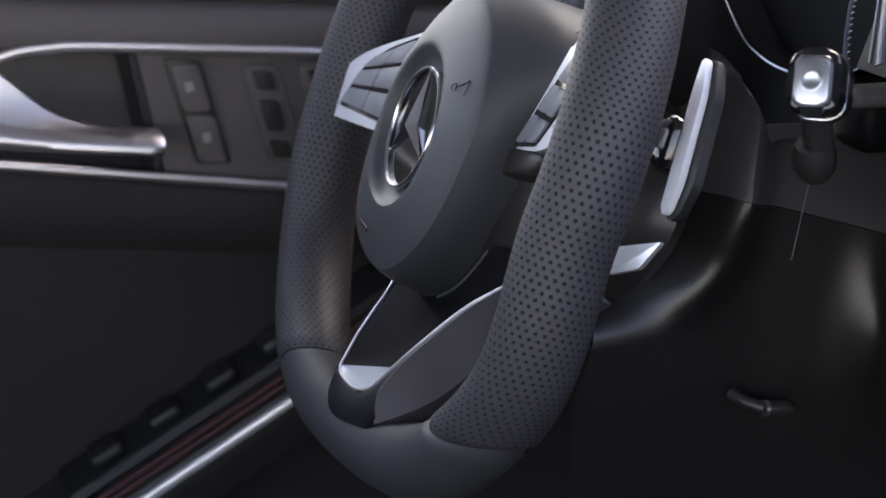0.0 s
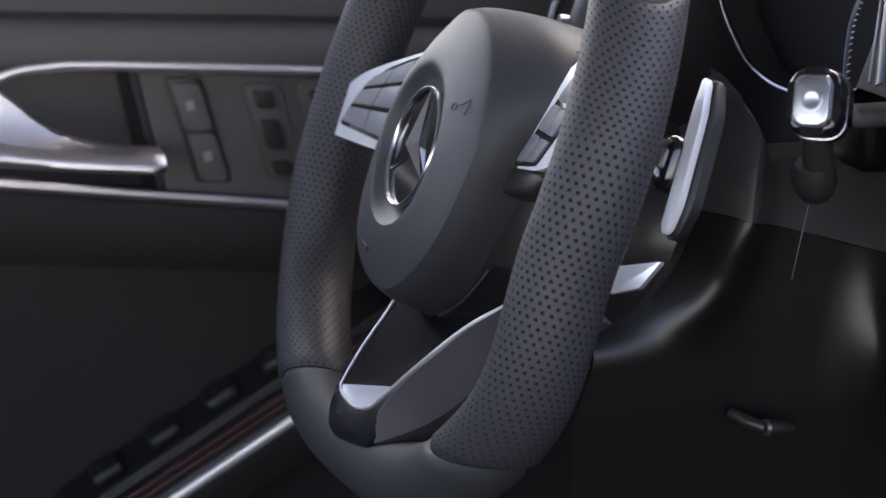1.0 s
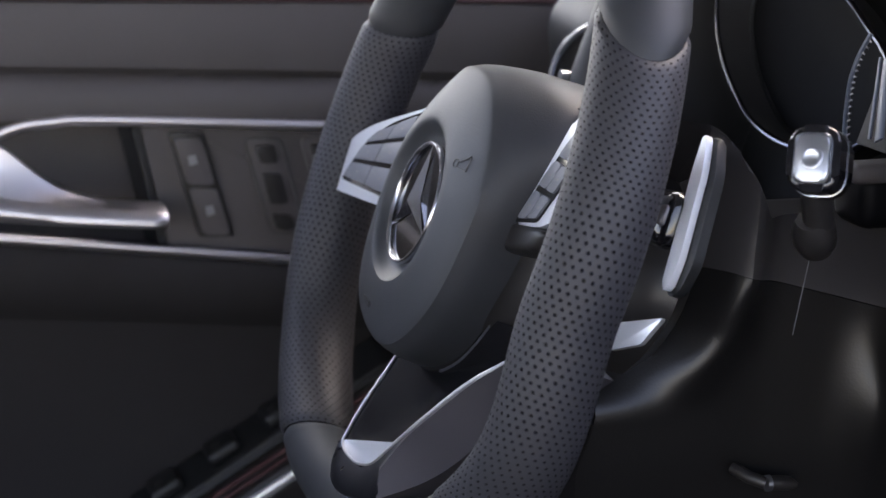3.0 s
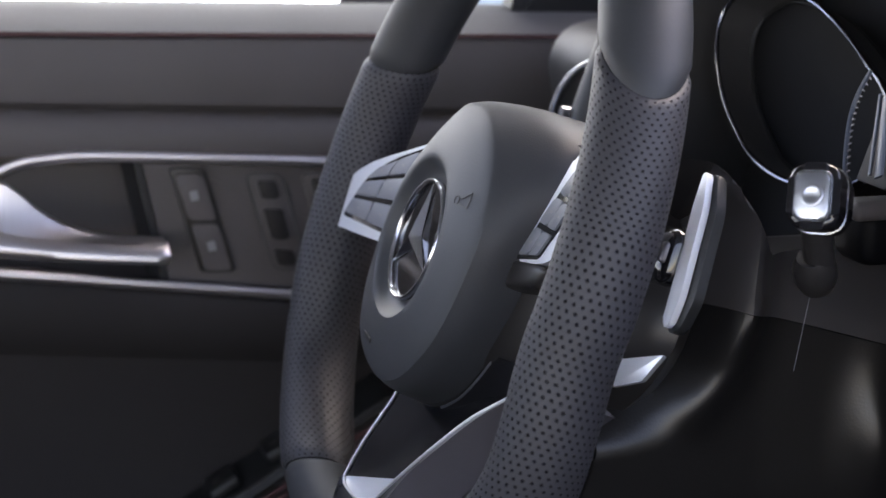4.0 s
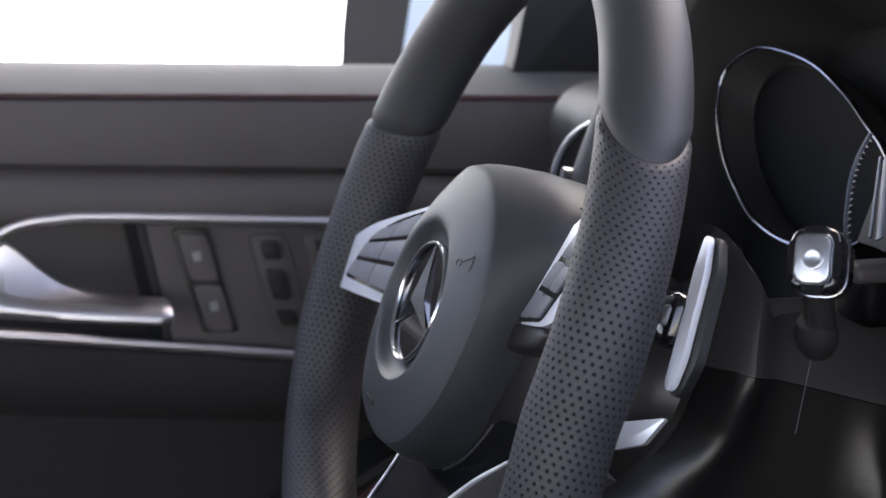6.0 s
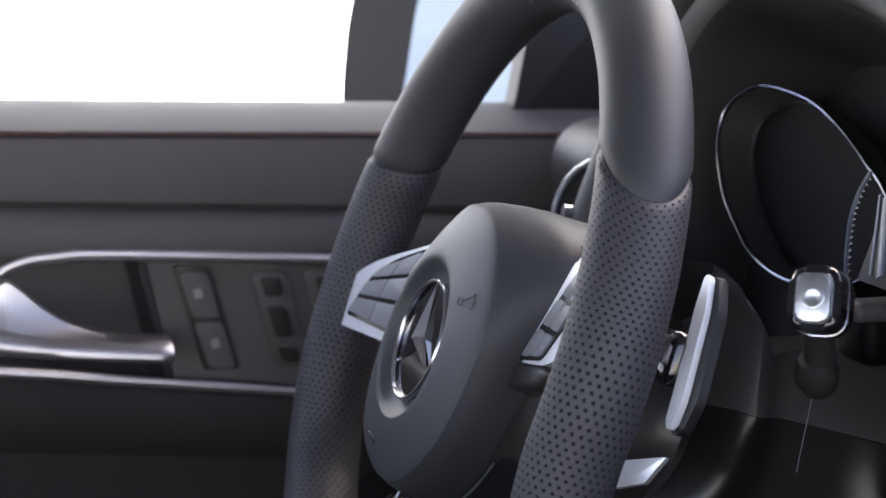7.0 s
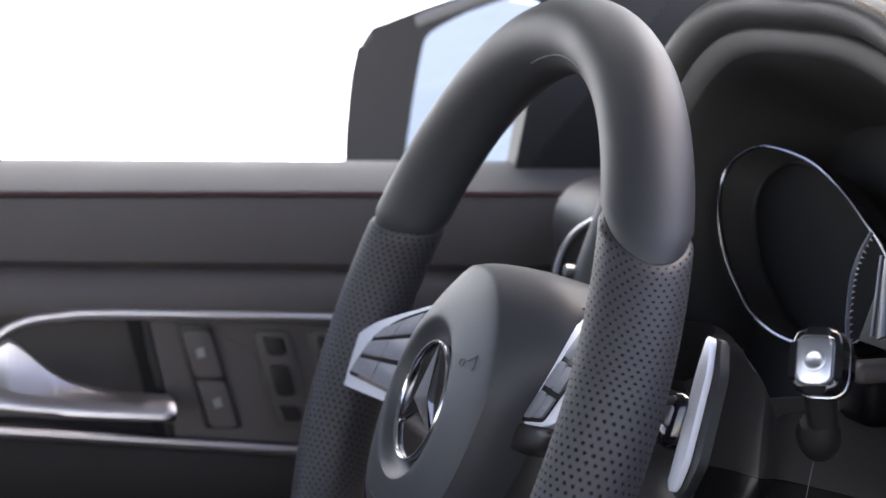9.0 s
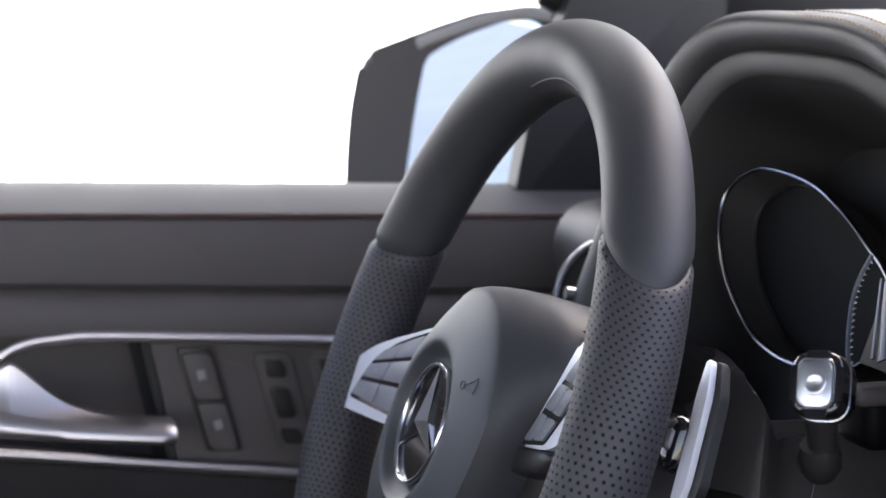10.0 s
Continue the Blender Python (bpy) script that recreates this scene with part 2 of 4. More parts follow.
def rim_section(a0, a1, grip, ends=0.0017, sides=40, skew=(0.0, 0.0), front=(0.0, 0.0)):
    """A length of rim from angle a0 to a1 (degrees); the leather tucks in at both ends; UV in metres."""
    steps = max(8, int(abs(a1 - a0) / 1.5))
    bm = bmesh.new()
    layer = bm.loops.layers.uv.new("UVMap")
    rows, lengths, run, last = [], [], 0.0, None
    angles = [radians(a0 + (a1 - a0) * i / steps) for i in range(steps + 1)]
    for a in angles:
        c = rim_centre(a)
        run += (c - last).length if last else 0
        last = c
        lengths.append(run)
    for n, (mean, s) in enumerate(zip(angles, lengths)):
        edge = min(s, run - s)
        g = grip - 0.0019 * max(0.0, 1 - edge / ends) ** 2
        row = []
        for i in range(sides):
            q = 2 * math.pi * i / sides
            t = n / steps
            wa, wb = max(0.0, 1 - t * 3), max(0.0, 1 - (1 - t) * 3)
            a = mean + radians((skew[0] * wa + skew[1] * wb) * math.cos(q) + (front[0] * wa + front[1] * wb) * math.sin(q))
            c = rim_centre(a)
            d = (rim_centre(a + 0.01) - rim_centre(a - 0.01)).normalized()
            out = d.cross(Vector((0, 0, 1))).normalized()
            row.append(bm.verts.new(c + out * (g * 0.96 * math.cos(q)) + Vector((0, 0, g * 1.04 * math.sin(q)))))
        rows.append(row)
    for r in range(steps):
        for i in range(sides):
            j = (i + 1) % sides
            f = bm.faces.new((rows[r][i], rows[r + 1][i], rows[r + 1][j], rows[r][j]))
            for loop, (u, v) in zip(f.loops, ((r, i), (r + 1, i), (r + 1, i + 1), (r, i + 1))):
                loop[layer].uv = (lengths[u], v * 2 * math.pi * grip / sides)
    bm.faces.new(rows[0])
    bm.faces.new(rows[-1])
    return bm


wheel = thing("steering_wheel", "black leather flat-bottomed steering wheel with perforated grips", "steering wheel", WHEEL)
SEAMS = (29.0, 154.0, 239.0, 313.0)
SKEW, FRONT = (-8.0, 0.0, -4.0, 6.0), (-2.0, 2.0, -2.0, -2.0)
part("rim_top", rim_section(SEAMS[0], SEAMS[1], GRIP, skew=SKEW[0:2], front=FRONT[0:2]), LEATHER, wheel, "smooth black leather rim top")
part("grip", rim_section(SEAMS[1], SEAMS[2], GRIP + 0.0003, skew=SKEW[1:3], front=FRONT[1:3]), PERF, wheel, "perforated black leather grip")
part("rim_foot", rim_section(SEAMS[2], SEAMS[3], GRIP - 0.0006, skew=SKEW[2:4], front=FRONT[2:4]), LEATHER, wheel, "smooth black leather flattened rim foot")
part("grip", rim_section(SEAMS[3], 360 + SEAMS[0], GRIP + 0.0003, skew=(SKEW[3], SKEW[0]), front=(FRONT[3], FRONT[0])), PERF, wheel, "perforated black leather grip")

# airbag pad: a domed shield with a clear fold, deep flanks and a round recess
PADC = -0.0125
FOLD = ((0.002, 0.0545), (0.029, 0.0515), (0.048, 0.040), (0.062, 0.020), (0.067, 0.000), (0.065, -0.016), (0.057, -0.039), (0.044, -0.058), (0.020, -0.0745), (-0.006, -0.079), (-0.035, -0.0725), (-0.055, -0.061), (-0.064, -0.044), (-0.0655, -0.025), (-0.061, -0.003), (-0.051, 0.020), (-0.036, 0.0335), (-0.017, 0.0465))
BASE = ((0.000, 0.0600), (0.036, 0.0595), (0.064, 0.0480), (0.075, 0.029), (0.072, 0.004), (0.068, -0.013), (0.062, -0.031), (0.0475, -0.0515), (0.023, -0.0735), (-0.0125, -0.0850), (-0.041, -0.0800), (-0.064, -0.067), (-0.076, -0.047), (-0.079, -0.025), (-0.075, 0.000), (-0.065, 0.026), (-0.047, 0.042), (-0.024, 0.054))


def closed_line(points, h):
    return spline([(x, y, h) for x, y in points], 6, closed=True)


fold_line, base_line = closed_line(FOLD, 0.0112), closed_line(BASE, -0.0150)
rings = [[p * 0.98 + Vector((0, 0.002, -0.036)) for p in base_line], base_line]
for t, bulge in ((0.3, 0.0012), (0.6, 0.0017), (0.8, 0.0014), (0.92, 0.0006)):
    ring = []
    for a, b in zip(base_line, fold_line):
        p = a.lerp(b, t)
        out = Vector((p.x, p.y - PADC, 0)).normalized()
        ring.append(p + out * bulge)
    rings.append(ring)
rings.append([p + Vector((0, 0, 0.0006)) for p in fold_line])
for t, h in ((0.06, 0.0128), (0.14, 0.0138), (0.28, 0.0151), (0.48, 0.0168), (0.70, 0.0185), (0.88, 0.0197), (1.0, 0.0202)):
    ring = []
    for p in fold_line:
        d = Vector((p.x, p.y - PADC, 0)).normalized()
        q = Vector((p.x, p.y, 0)).lerp(Vector((d.x * 0.0395, PADC + 0.001 + d.y * 0.0395, 0)), t)
        ring.append(Vector((q.x, q.y, h)))
    rings.append(ring)
rims = [Vector((p.x, p.y - PADC - 0.001, 0)).normalized() for p in rings[-1]]
for r, h in ((0.0385, 0.0201), (0.0375, 0.0195), (0.0362, 0.0180), (0.0345, 0.0160), (0.0325, 0.0146), (0.0305, 0.0139), (0.0270, 0.0136)):
    rings.append([Vector((d.x * r, PADC + d.y * r, h)) for d in rims])
bezel = [[Vector((p.x * f, PADC + (p.y - PADC) * f, h)) for p, f in ((p, k if p.y < -0.012 else min(k, 0.97)) for p in base_line)] for k, h in ((1.06, -0.048), (1.06, -0.024), (1.05, -0.0195), (1.02, -0.0180), (0.95, -0.0175))]
part("pad_bezel", loft(bezel), BLACKTRIM, wheel, "black bezel under the airbag cover")
pad = part("airbag_pad", loft(rings), PAD, wheel, "grained black airbag cover with a round recess")
# badge: a ring with three tapering arms on a gloss black disc
badge = part("emblem", prism(ring_outline(0.0285, 0.0285, 64, 0, PADC), 0.0120, 0.0156), GLOSS, wheel, "gloss black emblem disc")
tor = [Vector((0.0282 * math.cos(2 * math.pi * i / 72), PADC + 0.0282 * math.sin(2 * math.pi * i / 72), 0.0164)) for i in range(72)]
part("emblem_ring", sweep(tor, (0.0013, 0.0015), sides=10, closed=True), CHROME, badge, "polished chrome ring")
for k in range(3):
    bm = bmesh.new()
    a = radians(90 + 120 * k)
    d, s = Vector((math.cos(a), math.sin(a), 0)), Vector((-math.sin(a), math.cos(a), 0))
    c = Vector((0, PADC, 0.0157))
    tip = bm.verts.new(c + d * 0.0272 + Vector((0, 0, 0.0008)))
    root = bm.verts.new(c + Vector((0, 0, 0.0050)))
    l = bm.verts.new(c + (d + s * 1.732) * 0.0019)
    r = bm.verts.new(c + (d - s * 1.732) * 0.0019)
    bm.faces.new((tip, l, root))
    bm.faces.new((root, r, tip))
    bm.faces.new((l, tip, r))
    part("emblem_arm", bm, CHROME, badge, "polished chrome arm", smooth=False)

# raised horn pictogram and a small embossed word bar on the pad
def face_height(x, y):
    """Height of the pad's face between recess and fold."""
    return 0.0202 - 0.0075 * min(1.0, max(0.0, (math.hypot(x, y - PADC) - 0.0395) / 0.033)) ** 1.2


def on_face(points):
    return [Vector((x, y, face_height(x, y) + 0.0001)) for x, y in points]


part("horn_mark", sweep(on_face([(0.0430 + 0.0019 * math.cos(a), 0.0095 + 0.0019 * math.sin(a)) for a in (2 * math.pi * i / 16 for i in range(16))]), (0.00028, 0.00028), sides=6, closed=True), SOFT, pad)
part("horn_mark", sweep(on_face([(0.0425, 0.0076), (0.0475, 0.0080), (0.0530, 0.0070), (0.0535, 0.0105), (0.0530, 0.0140), (0.0475, 0.0108), (0.0448, 0.0105)]), (0.00028, 0.00028), sides=6), SOFT, pad)
for k in range(5):
    x = -0.030 + 0.0033 * k
    part("embossed_bar", box((0.0024, 0.0026, 0.0006), 0.0002, pose(x, -0.0625 - 0.0004 * k, face_height(x, -0.0625), 14, 0, -6)), SOFT, pad)


def switch_pod(outline, panel, keys, h, m, back_outline):
    """A silver surround with a sunken black panel, keys and a black spoke behind."""
    surround = part("switch_frame", prism(outline, h - 0.014, h, 0.0026, 5, m), SILVER, wheel, "silver switch surround")
    part("switch_panel", prism(panel, h - 0.001, h + 0.0004, 0, m=m), GLOSS, surround, "black key panel")
    for quad in keys:
        a, b, c, d = (Vector(p) for p in quad)
        for u0, u1 in ((0.015, 0.49), (0.51, 0.985)):
            pts = [tuple(a.lerp(b, u).lerp(d.lerp(c, u), v)) for u, v in ((u0, 0.05), (u1, 0.05), (u1, 0.95), (u0, 0.95))]
            key = part("key", prism(rounded(pts, 0.0018), h, h + 0.0016, 0.0006, 2, m), KEY, surround)
            mid = sum((Vector(p) for p in pts), Vector((0, 0))) / 4
            part("key_mark", box((0.0042, 0.0012, 0.0002), m=m @ pose(mid.x, mid.y, h + 0.00165)), MARK, key)
    part("switch_back", prism(back_outline, h - 0.040, h - 0.014, 0.004, m=m), DARK, wheel, "black spoke behind the switches")


def swept(points, steps=8):
    return [(p.x, p.y) for p in spline([(x, y, 0) for x, y in points], steps)]


flip = Matrix.Diagonal((-1, 1, 1, 1))
left_outer = swept([(0.045, 0.0335), (0.075, 0.0280), (0.103, 0.0230), (0.133, 0.0165), (0.1550, 0.0088), (0.1705, -0.0010), (0.1795, -0.0105), (0.1845, -0.0150), (0.1850, -0.0170)], 6) + swept([(0.1830, -0.0182), (0.172, -0.0188), (0.125, -0.0196), (0.050, -0.0200)], 6)
left_panel = swept([(0.050, 0.0305), (0.077, 0.0253), (0.100, 0.0197), (0.124, 0.0105), (0.1370, 0.0010), (0.1440, -0.0065), (0.1490, -0.0118)], 6) + rounded([(0.147, -0.0130), (0.050, -0.0162)], 0.001)
switch_pod(left_outer, left_panel,
           (((0.054, 0.0285), (0.110, 0.0160), (0.1265, 0.0085), (0.060, 0.0162)), ((0.060, 0.0150), (0.1275, 0.0073), (0.1375, -0.0012), (0.064, 0.0014)), ((0.064, 0.0000), (0.1385, -0.0024), (0.1465, -0.0112), (0.064, -0.0142))),
           0.0080, flip, rounded([(0.060, 0.02), (0.13, 0.012), (0.150, -0.014), (0.07, -0.020)], 0.008))
right_outer = rounded([(0.068, -0.0088), (0.094, -0.0068), (0.105, -0.0045), (0.118, 0.006), (0.148, 0.018), (0.152, 0.044), (0.100, 0.044), (0.085, 0.018)], 0.006)
right_panel = rounded([(0.0690, -0.0075), (0.0935, -0.0050), (0.101, 0.004), (0.127, 0.032), (0.106, 0.038), (0.084, 0.012)], 0.003)
switch_pod(right_outer, right_panel,
           (((0.0720, -0.0062), (0.0930, -0.0038), (0.1020, 0.0065), (0.0830, 0.0090)), ((0.0840, 0.0100), (0.1030, 0.0078), (0.1130, 0.0200), (0.0950, 0.0230)), ((0.0960, 0.0240), (0.1140, 0.0212), (0.1250, 0.0310), (0.1070, 0.0360))),
           -0.0060, Matrix(), rounded([(0.060, 0.02), (0.12, 0.016), (0.120, -0.012), (0.06, -0.014)], 0.006))
part("pad_trim", sweep([Vector((p.x * 1.035, PADC + (p.y - PADC) * 1.035, -0.0180)) for p in base_line[28:52]], (0.0007, 0.0007), sides=8), SATIN, wheel, "thin metal trim under the pad")
tip = rounded([(0.0545, -0.0080), (0.0590, -0.0215), (0.0990, -0.0170), (0.1060, -0.0070), (0.0930, -0.0062)], 0.005)
tip_mid = sum((Vector(p) for p in tip), Vector((0, 0))) / len(tip)
part("switch_tip", loft([[Vector((*tip_mid.lerp(Vector(p), k), h)) for p in tip] for k, h in ((1.0, -0.030), (1.0, -0.0120), (0.98, -0.0090), (0.92, -0.0068), (0.80, -0.0056), (0.55, -0.0050))]), SOFT, wheel, "black lower tip of the switch spoke")

# lower spoke: a dark trough between two bright-edged arms, a silver crescent and a dark foot inlaid in the rim
part("lower_spoke", prism(rounded([(-0.075, -0.055), (0.095, -0.050), (0.085, -0.085), (0.045, -0.125), (-0.035, -0.138), (-0.055, -0.100)], 0.012), -0.034, -0.018, 0.004), GLOSS, wheel, "gloss black lower spoke")
left_arm = spline([(-0.0575, -0.0800, -0.0190), (-0.0505, -0.092, -0.0135), (-0.041, -0.113, -0.003), (-0.030, -0.1300, 0.005)], 8)
part("spoke_arm", loft([[p + Vector((-0.004, 0, -0.016)), p + Vector((-0.001, 0, -0.001)), p, p + Vector((-0.003, -0.002, -0.004)), p + Vector((-0.005, -0.004, -0.018))] for p in left_arm]), SMOKE, wheel, "dark satin metal arm")
part("spoke_edge", sweep(left_arm, (0.0007, 0.0008), sides=8), EDGE, wheel, "thin chrome edge")
ridge = spline([(0.125, -0.050, -0.012), (0.098, -0.0645, -0.010), (0.079, -0.079, -0.004), (0.058, -0.100, 0.002), (0.041, -0.1160, 0.005), (0.0285, -0.1262, 0.0058)], 8)
crest = spline([(0.163, -0.048, 0.002), (0.140, -0.0620, 0.0055), (0.1155, -0.0750, 0.0070), (0.088, -0.0925, 0.0078), (0.061, -0.1110, 0.0085), (0.0455, -0.1300, 0.0105)], 8)
outer = spline([(0.166, -0.055, -0.004), (0.146, -0.070, -0.002), (0.1265, -0.0850, -0.001), (0.108, -0.1050, 0.000), (0.080, -0.1240, 0.002), (0.0500, -0.1415, 0.0095)], 8)
rings = []
for k, (r, c, o) in enumerate(zip(ridge, crest, outer)):
    lift = 1 - k / (len(ridge) - 1)
    c, o = c + Vector((0, 0, 0.0022 * lift)), o + Vector((0, 0, -0.0030 * lift))
    rings.append([r + Vector((-0.004, 0.002, -0.016)), r + Vector((-0.0006, 0, -0.001)), r, r.lerp(c, 0.35) + Vector((0, 0, -0.0006)), r.lerp(c, 0.8), c + Vector((0, 0, 0.0003)), c.lerp(o, 0.12), c.lerp(o, 0.5) + Vector((0, 0, 0.0008)), o, o + Vector((0, 0, -0.02))])
part("spoke_arm", loft(rings), GRAPHITE, wheel, "dark satin metal arm")
part("spoke_edge", sweep([p + Vector((0, 0, 0.0004)) for p in ridge], (0.0009, 0.0009), sides=8), EDGE, wheel, "thin chrome edge")
brow = spline([(0.098, -0.0645, -0.010), (0.079, -0.079, -0.004), (0.058, -0.100, 0.002), (0.041, -0.1160, 0.005)], 8)
trough = [[a.lerp(b, u) + Vector((0, 0, -0.0008 - 0.007 * math.sin(math.pi * u) * (1 - (i / 24) ** 3))) for u in (k / 14 for k in range(15))] for i, (a, b) in enumerate(zip(left_arm, brow))]
part("spoke_trough", loft(trough, closed_ring=False), LACQUER, wheel, "black hollow between the arms")
lip = spline([(-0.0300, -0.1300, 0.0050), (-0.0240, -0.1332, 0.0056), (-0.0060, -0.1350, 0.0060), (0.0080, -0.1340, 0.0062), (0.0195, -0.1312, 0.0062), (0.0285, -0.1262, 0.0060), (0.0410, -0.1160, 0.0050)], 6)
chord = [Vector((-0.0300, -0.1300, 0.0046)).lerp(Vector((0.0410, -0.1160, 0.0046)), i / (len(lip) - 1)) for i in range(len(lip))]
part("foot_plate", loft([[c.lerp(e, v) + Vector((0, 0, -0.0020 * math.sin(math.pi * v) * min(1.0, (c - e).length / 0.006))) for v in (k / 6 for k in range(7))] for c, e in zip(chord, lip)], closed_ring=False), SILVER, wheel, "satin silver crescent at the spoke foot")
part("spoke_edge", sweep(lip[:31], (0.0007, 0.0007), sides=8), EDGE, wheel, "thin chrome edge")
toe = spline([(-0.0345, -0.1330, 0.0045), (-0.0285, -0.1430, 0.0072), (-0.0130, -0.1475, 0.0108), (0.0050, -0.1490, 0.0118), (0.0265, -0.1465, 0.0118), (0.0440, -0.1440, 0.0112), (0.0500, -0.1380, 0.0105)], 6)
part("spoke_foot", loft([[e + Vector((0, 0.001, -0.006)), e + Vector((0, 0, -0.0004)), e.lerp(o, 0.12) + Vector((0, 0, 0.0004)), e.lerp(o, 0.45) + Vector((0, 0, 0.0013)), e.lerp(o, 0.8) + Vector((0, 0, 0.0012)), o, o + (o - e).normalized() * 0.0012 + Vector((0, 0, -0.0015)), o + (o - e).normalized() * 0.0015 + Vector((0, 0, -0.012))] for e, o in zip(lip, toe)]), SMOKE, wheel, "dark satin metal foot of the lower spoke")

# paddle and hub back
paddle_pts = rounded([(0.1500, 0.0491), (0.1495, 0.0348), (0.1525, 0.010), (0.1545, -0.0150), (0.1605, -0.0158), (0.1632, -0.0023), (0.1592, 0.034), (0.1540, 0.0473)], 0.004)
part("paddle", prism(paddle_pts, -0.0425, -0.0395, 0.0012), SILVER, wheel, "satin silver shift paddle")
part("paddle_back", prism(rounded([(0.150, 0.048), (0.153, -0.017), (0.164, -0.017), (0.1695, -0.002), (0.165, 0.034), (0.156, 0.049)], 0.004), -0.047, -0.0428, 0.0015), BLACKTRIM, wheel, "black paddle back")
part("paddle_arm", box((0.045, 0.024, 0.014), 0.0065, pose(0.130, 0.012, -0.040), 5), GLOSS, wheel)
part("paddle_pin", box((0.005, 0.009, 0.004), 0.0012, pose(0.148, 0.013, -0.035)), GREYMETAL, wheel, "satin silver pivot cap")
part("lower_blade", prism(rounded([(0.126, -0.034), (0.164, -0.026), (0.152, -0.0390), (0.126, -0.0460)], 0.0015), -0.0418, -0.0400, 0.0006), EDGE, wheel, "satin silver spoke tip behind the rim")
part("hub_back", loft([[Vector((rx * math.cos(2 * math.pi * i / 48), -0.014 + ry * math.sin(2 * math.pi * i / 48), h)) for i in range(48)] for rx, ry, h in ((0.06, 0.05, -0.012), (0.105, 0.060, -0.030), (0.128, 0.066, -0.048), (0.132, 0.066, -0.060), (0.120, 0.060, -0.070), (0.08, 0.05, -0.074))]), SOFT, wheel, "black hub shell")

# ---- steering column, dash ----
col = thing("steering_column", "black plastic steering column shroud", "steering column", COLUMN)
part("shroud", loft([[Vector((r * math.cos(2 * math.pi * i / 48), -0.030 + 0.6 * r * math.sin(2 * math.pi * i / 48), h)) for i in range(48)] for r, h in ((0.075, -0.064), (0.09, -0.072), (0.095, -0.08), (0.095, -0.11), (0.09, -0.3))]), SOFT, col)

stalk = thing("gear_stalk", "black column gear stalk with a silver end button", "gear stalk", look((0.195, 0.082, 0.695), (0.9057, -0.278, 0.86)) @ Matrix.Rotation(radians(180), 4, "Y") @ Matrix.Rotation(radians(-16), 4, "Y") @ Matrix.Rotation(radians(-9), 4, "X"))
head_pts = rounded([(-0.0105, -0.0130), (0.0105, -0.0130), (0.0105, 0.0130), (-0.0105, 0.0130)], 0.0085, 8)
head = part("knob", prism(head_pts, -0.019, 0.0, 0.0030, 5), GLOSS, stalk, "gloss black knob")
part("knob_band", sweep([Vector((x * 1.01, y * 1.01, -0.0105)) for x, y in head_pts], (0.0003, 0.0004), sides=6, closed=True), CHROME, head, "thin chrome band")
btn = rounded([(-0.0068, -0.0092), (0.0062, -0.0092), (0.0062, 0.0088), (-0.0068, 0.0088)], 0.0035)
part("button", prism(btn, -0.0005, 0.0016, 0.0008), SATIN, head, "satin silver push button")
part("button_rim", sweep([Vector((x * 1.08, y * 1.07, 0.0008)) for x, y in btn], (0.0004, 0.0004), sides=6, closed=True), CHROME, head, "thin chrome rim")
part("dimple", loft([[Vector((-0.0003 + r * math.cos(2 * math.pi * i / 24), -0.0002 + r * math.sin(2 * math.pi * i / 24), h)) for i in range(24)] for r, h in ((0.0046, 0.0012), (0.0043, 0.0022), (0.0036, 0.0024), (0.0026, 0.0021), (0.0012, 0.0018))]), SATIN, head, "round dished button centre")
inv = stalk.matrix_world.inverted()
shaft = [inv @ Vector(p) for p in ((0.186, 0.086, 0.690), (0.180, 0.092, 0.675), (0.173, 0.098, 0.655))]
part("shaft", sweep(spline(shaft, 6), (0.0062, 0.0062), up=(0, 0, 1), sides=16), SOFT, stalk)
part("boot", sweep([inv @ Vector(p) for p in ((0.1765, 0.092, 0.6665), (0.1745, 0.094, 0.662), (0.172, 0.096, 0.657), (0.170, 0.098, 0.652))], (0.0090, 0.0086), sides=20, taper=(0.72, 1.0, 0.98, 0.7)), SOFT, stalk)

# ---- dash: binnacle hood, gauges, lower panel ----
def arch(w, top, foot, h, fall=1.7, n=120, p=5.0):
    """The hood's opening: a squared shoulder on one side, a long gentle fall on the other."""
    pts = []
    for i in range(n + 1):
        a = math.pi * i / n
        c, s = math.cos(a), math.sin(a)
        if c < 0:
            pts.append(Vector((-fall * w * c, foot + (top - foot) * s, h)))
        else:
            r = (abs(c) ** p + abs(s) ** p) ** (-1 / p)
            pts.append(Vector((-w * r * c, foot + (top - foot) * r * s, h)))
    return pts


hood = thing("instrument_hood", "stitched black leatherette hood over the instruments", "dashboard hood", COLUMN)
profile = spline([(0.126, 0.187, -0.20), (0.130, 0.196, -0.135), (0.132, 0.1995, -0.120), (0.136, 0.2015, -0.1155), (0.143, 0.206, -0.1125), (0.1500, 0.2108, -0.1115), (0.1530, 0.2130, -0.1145)], 4)
part("cavity", loft([arch(*q[:2], 0.02, q[2]) for q in profile[:11]], closed_ring=False), CAVITY, hood, "black inner wall")
part("inner_band", loft([arch(*q[:2], 0.02, q[2]) for q in profile[10:]], closed_ring=False), BAND, hood, "grey inner band")
profile = spline([(0.1530, 0.2130, -0.1145), (0.1565, 0.2152, -0.1100), (0.1610, 0.2185, -0.1060), (0.1670, 0.2228, -0.1035), (0.1740, 0.2270, -0.1040), (0.1800, 0.2305, -0.1075), (0.1845, 0.2328, -0.1120), (0.189, 0.237, -0.125), (0.200, 0.264, -0.20), (0.235, 0.33, -0.42)], 4)
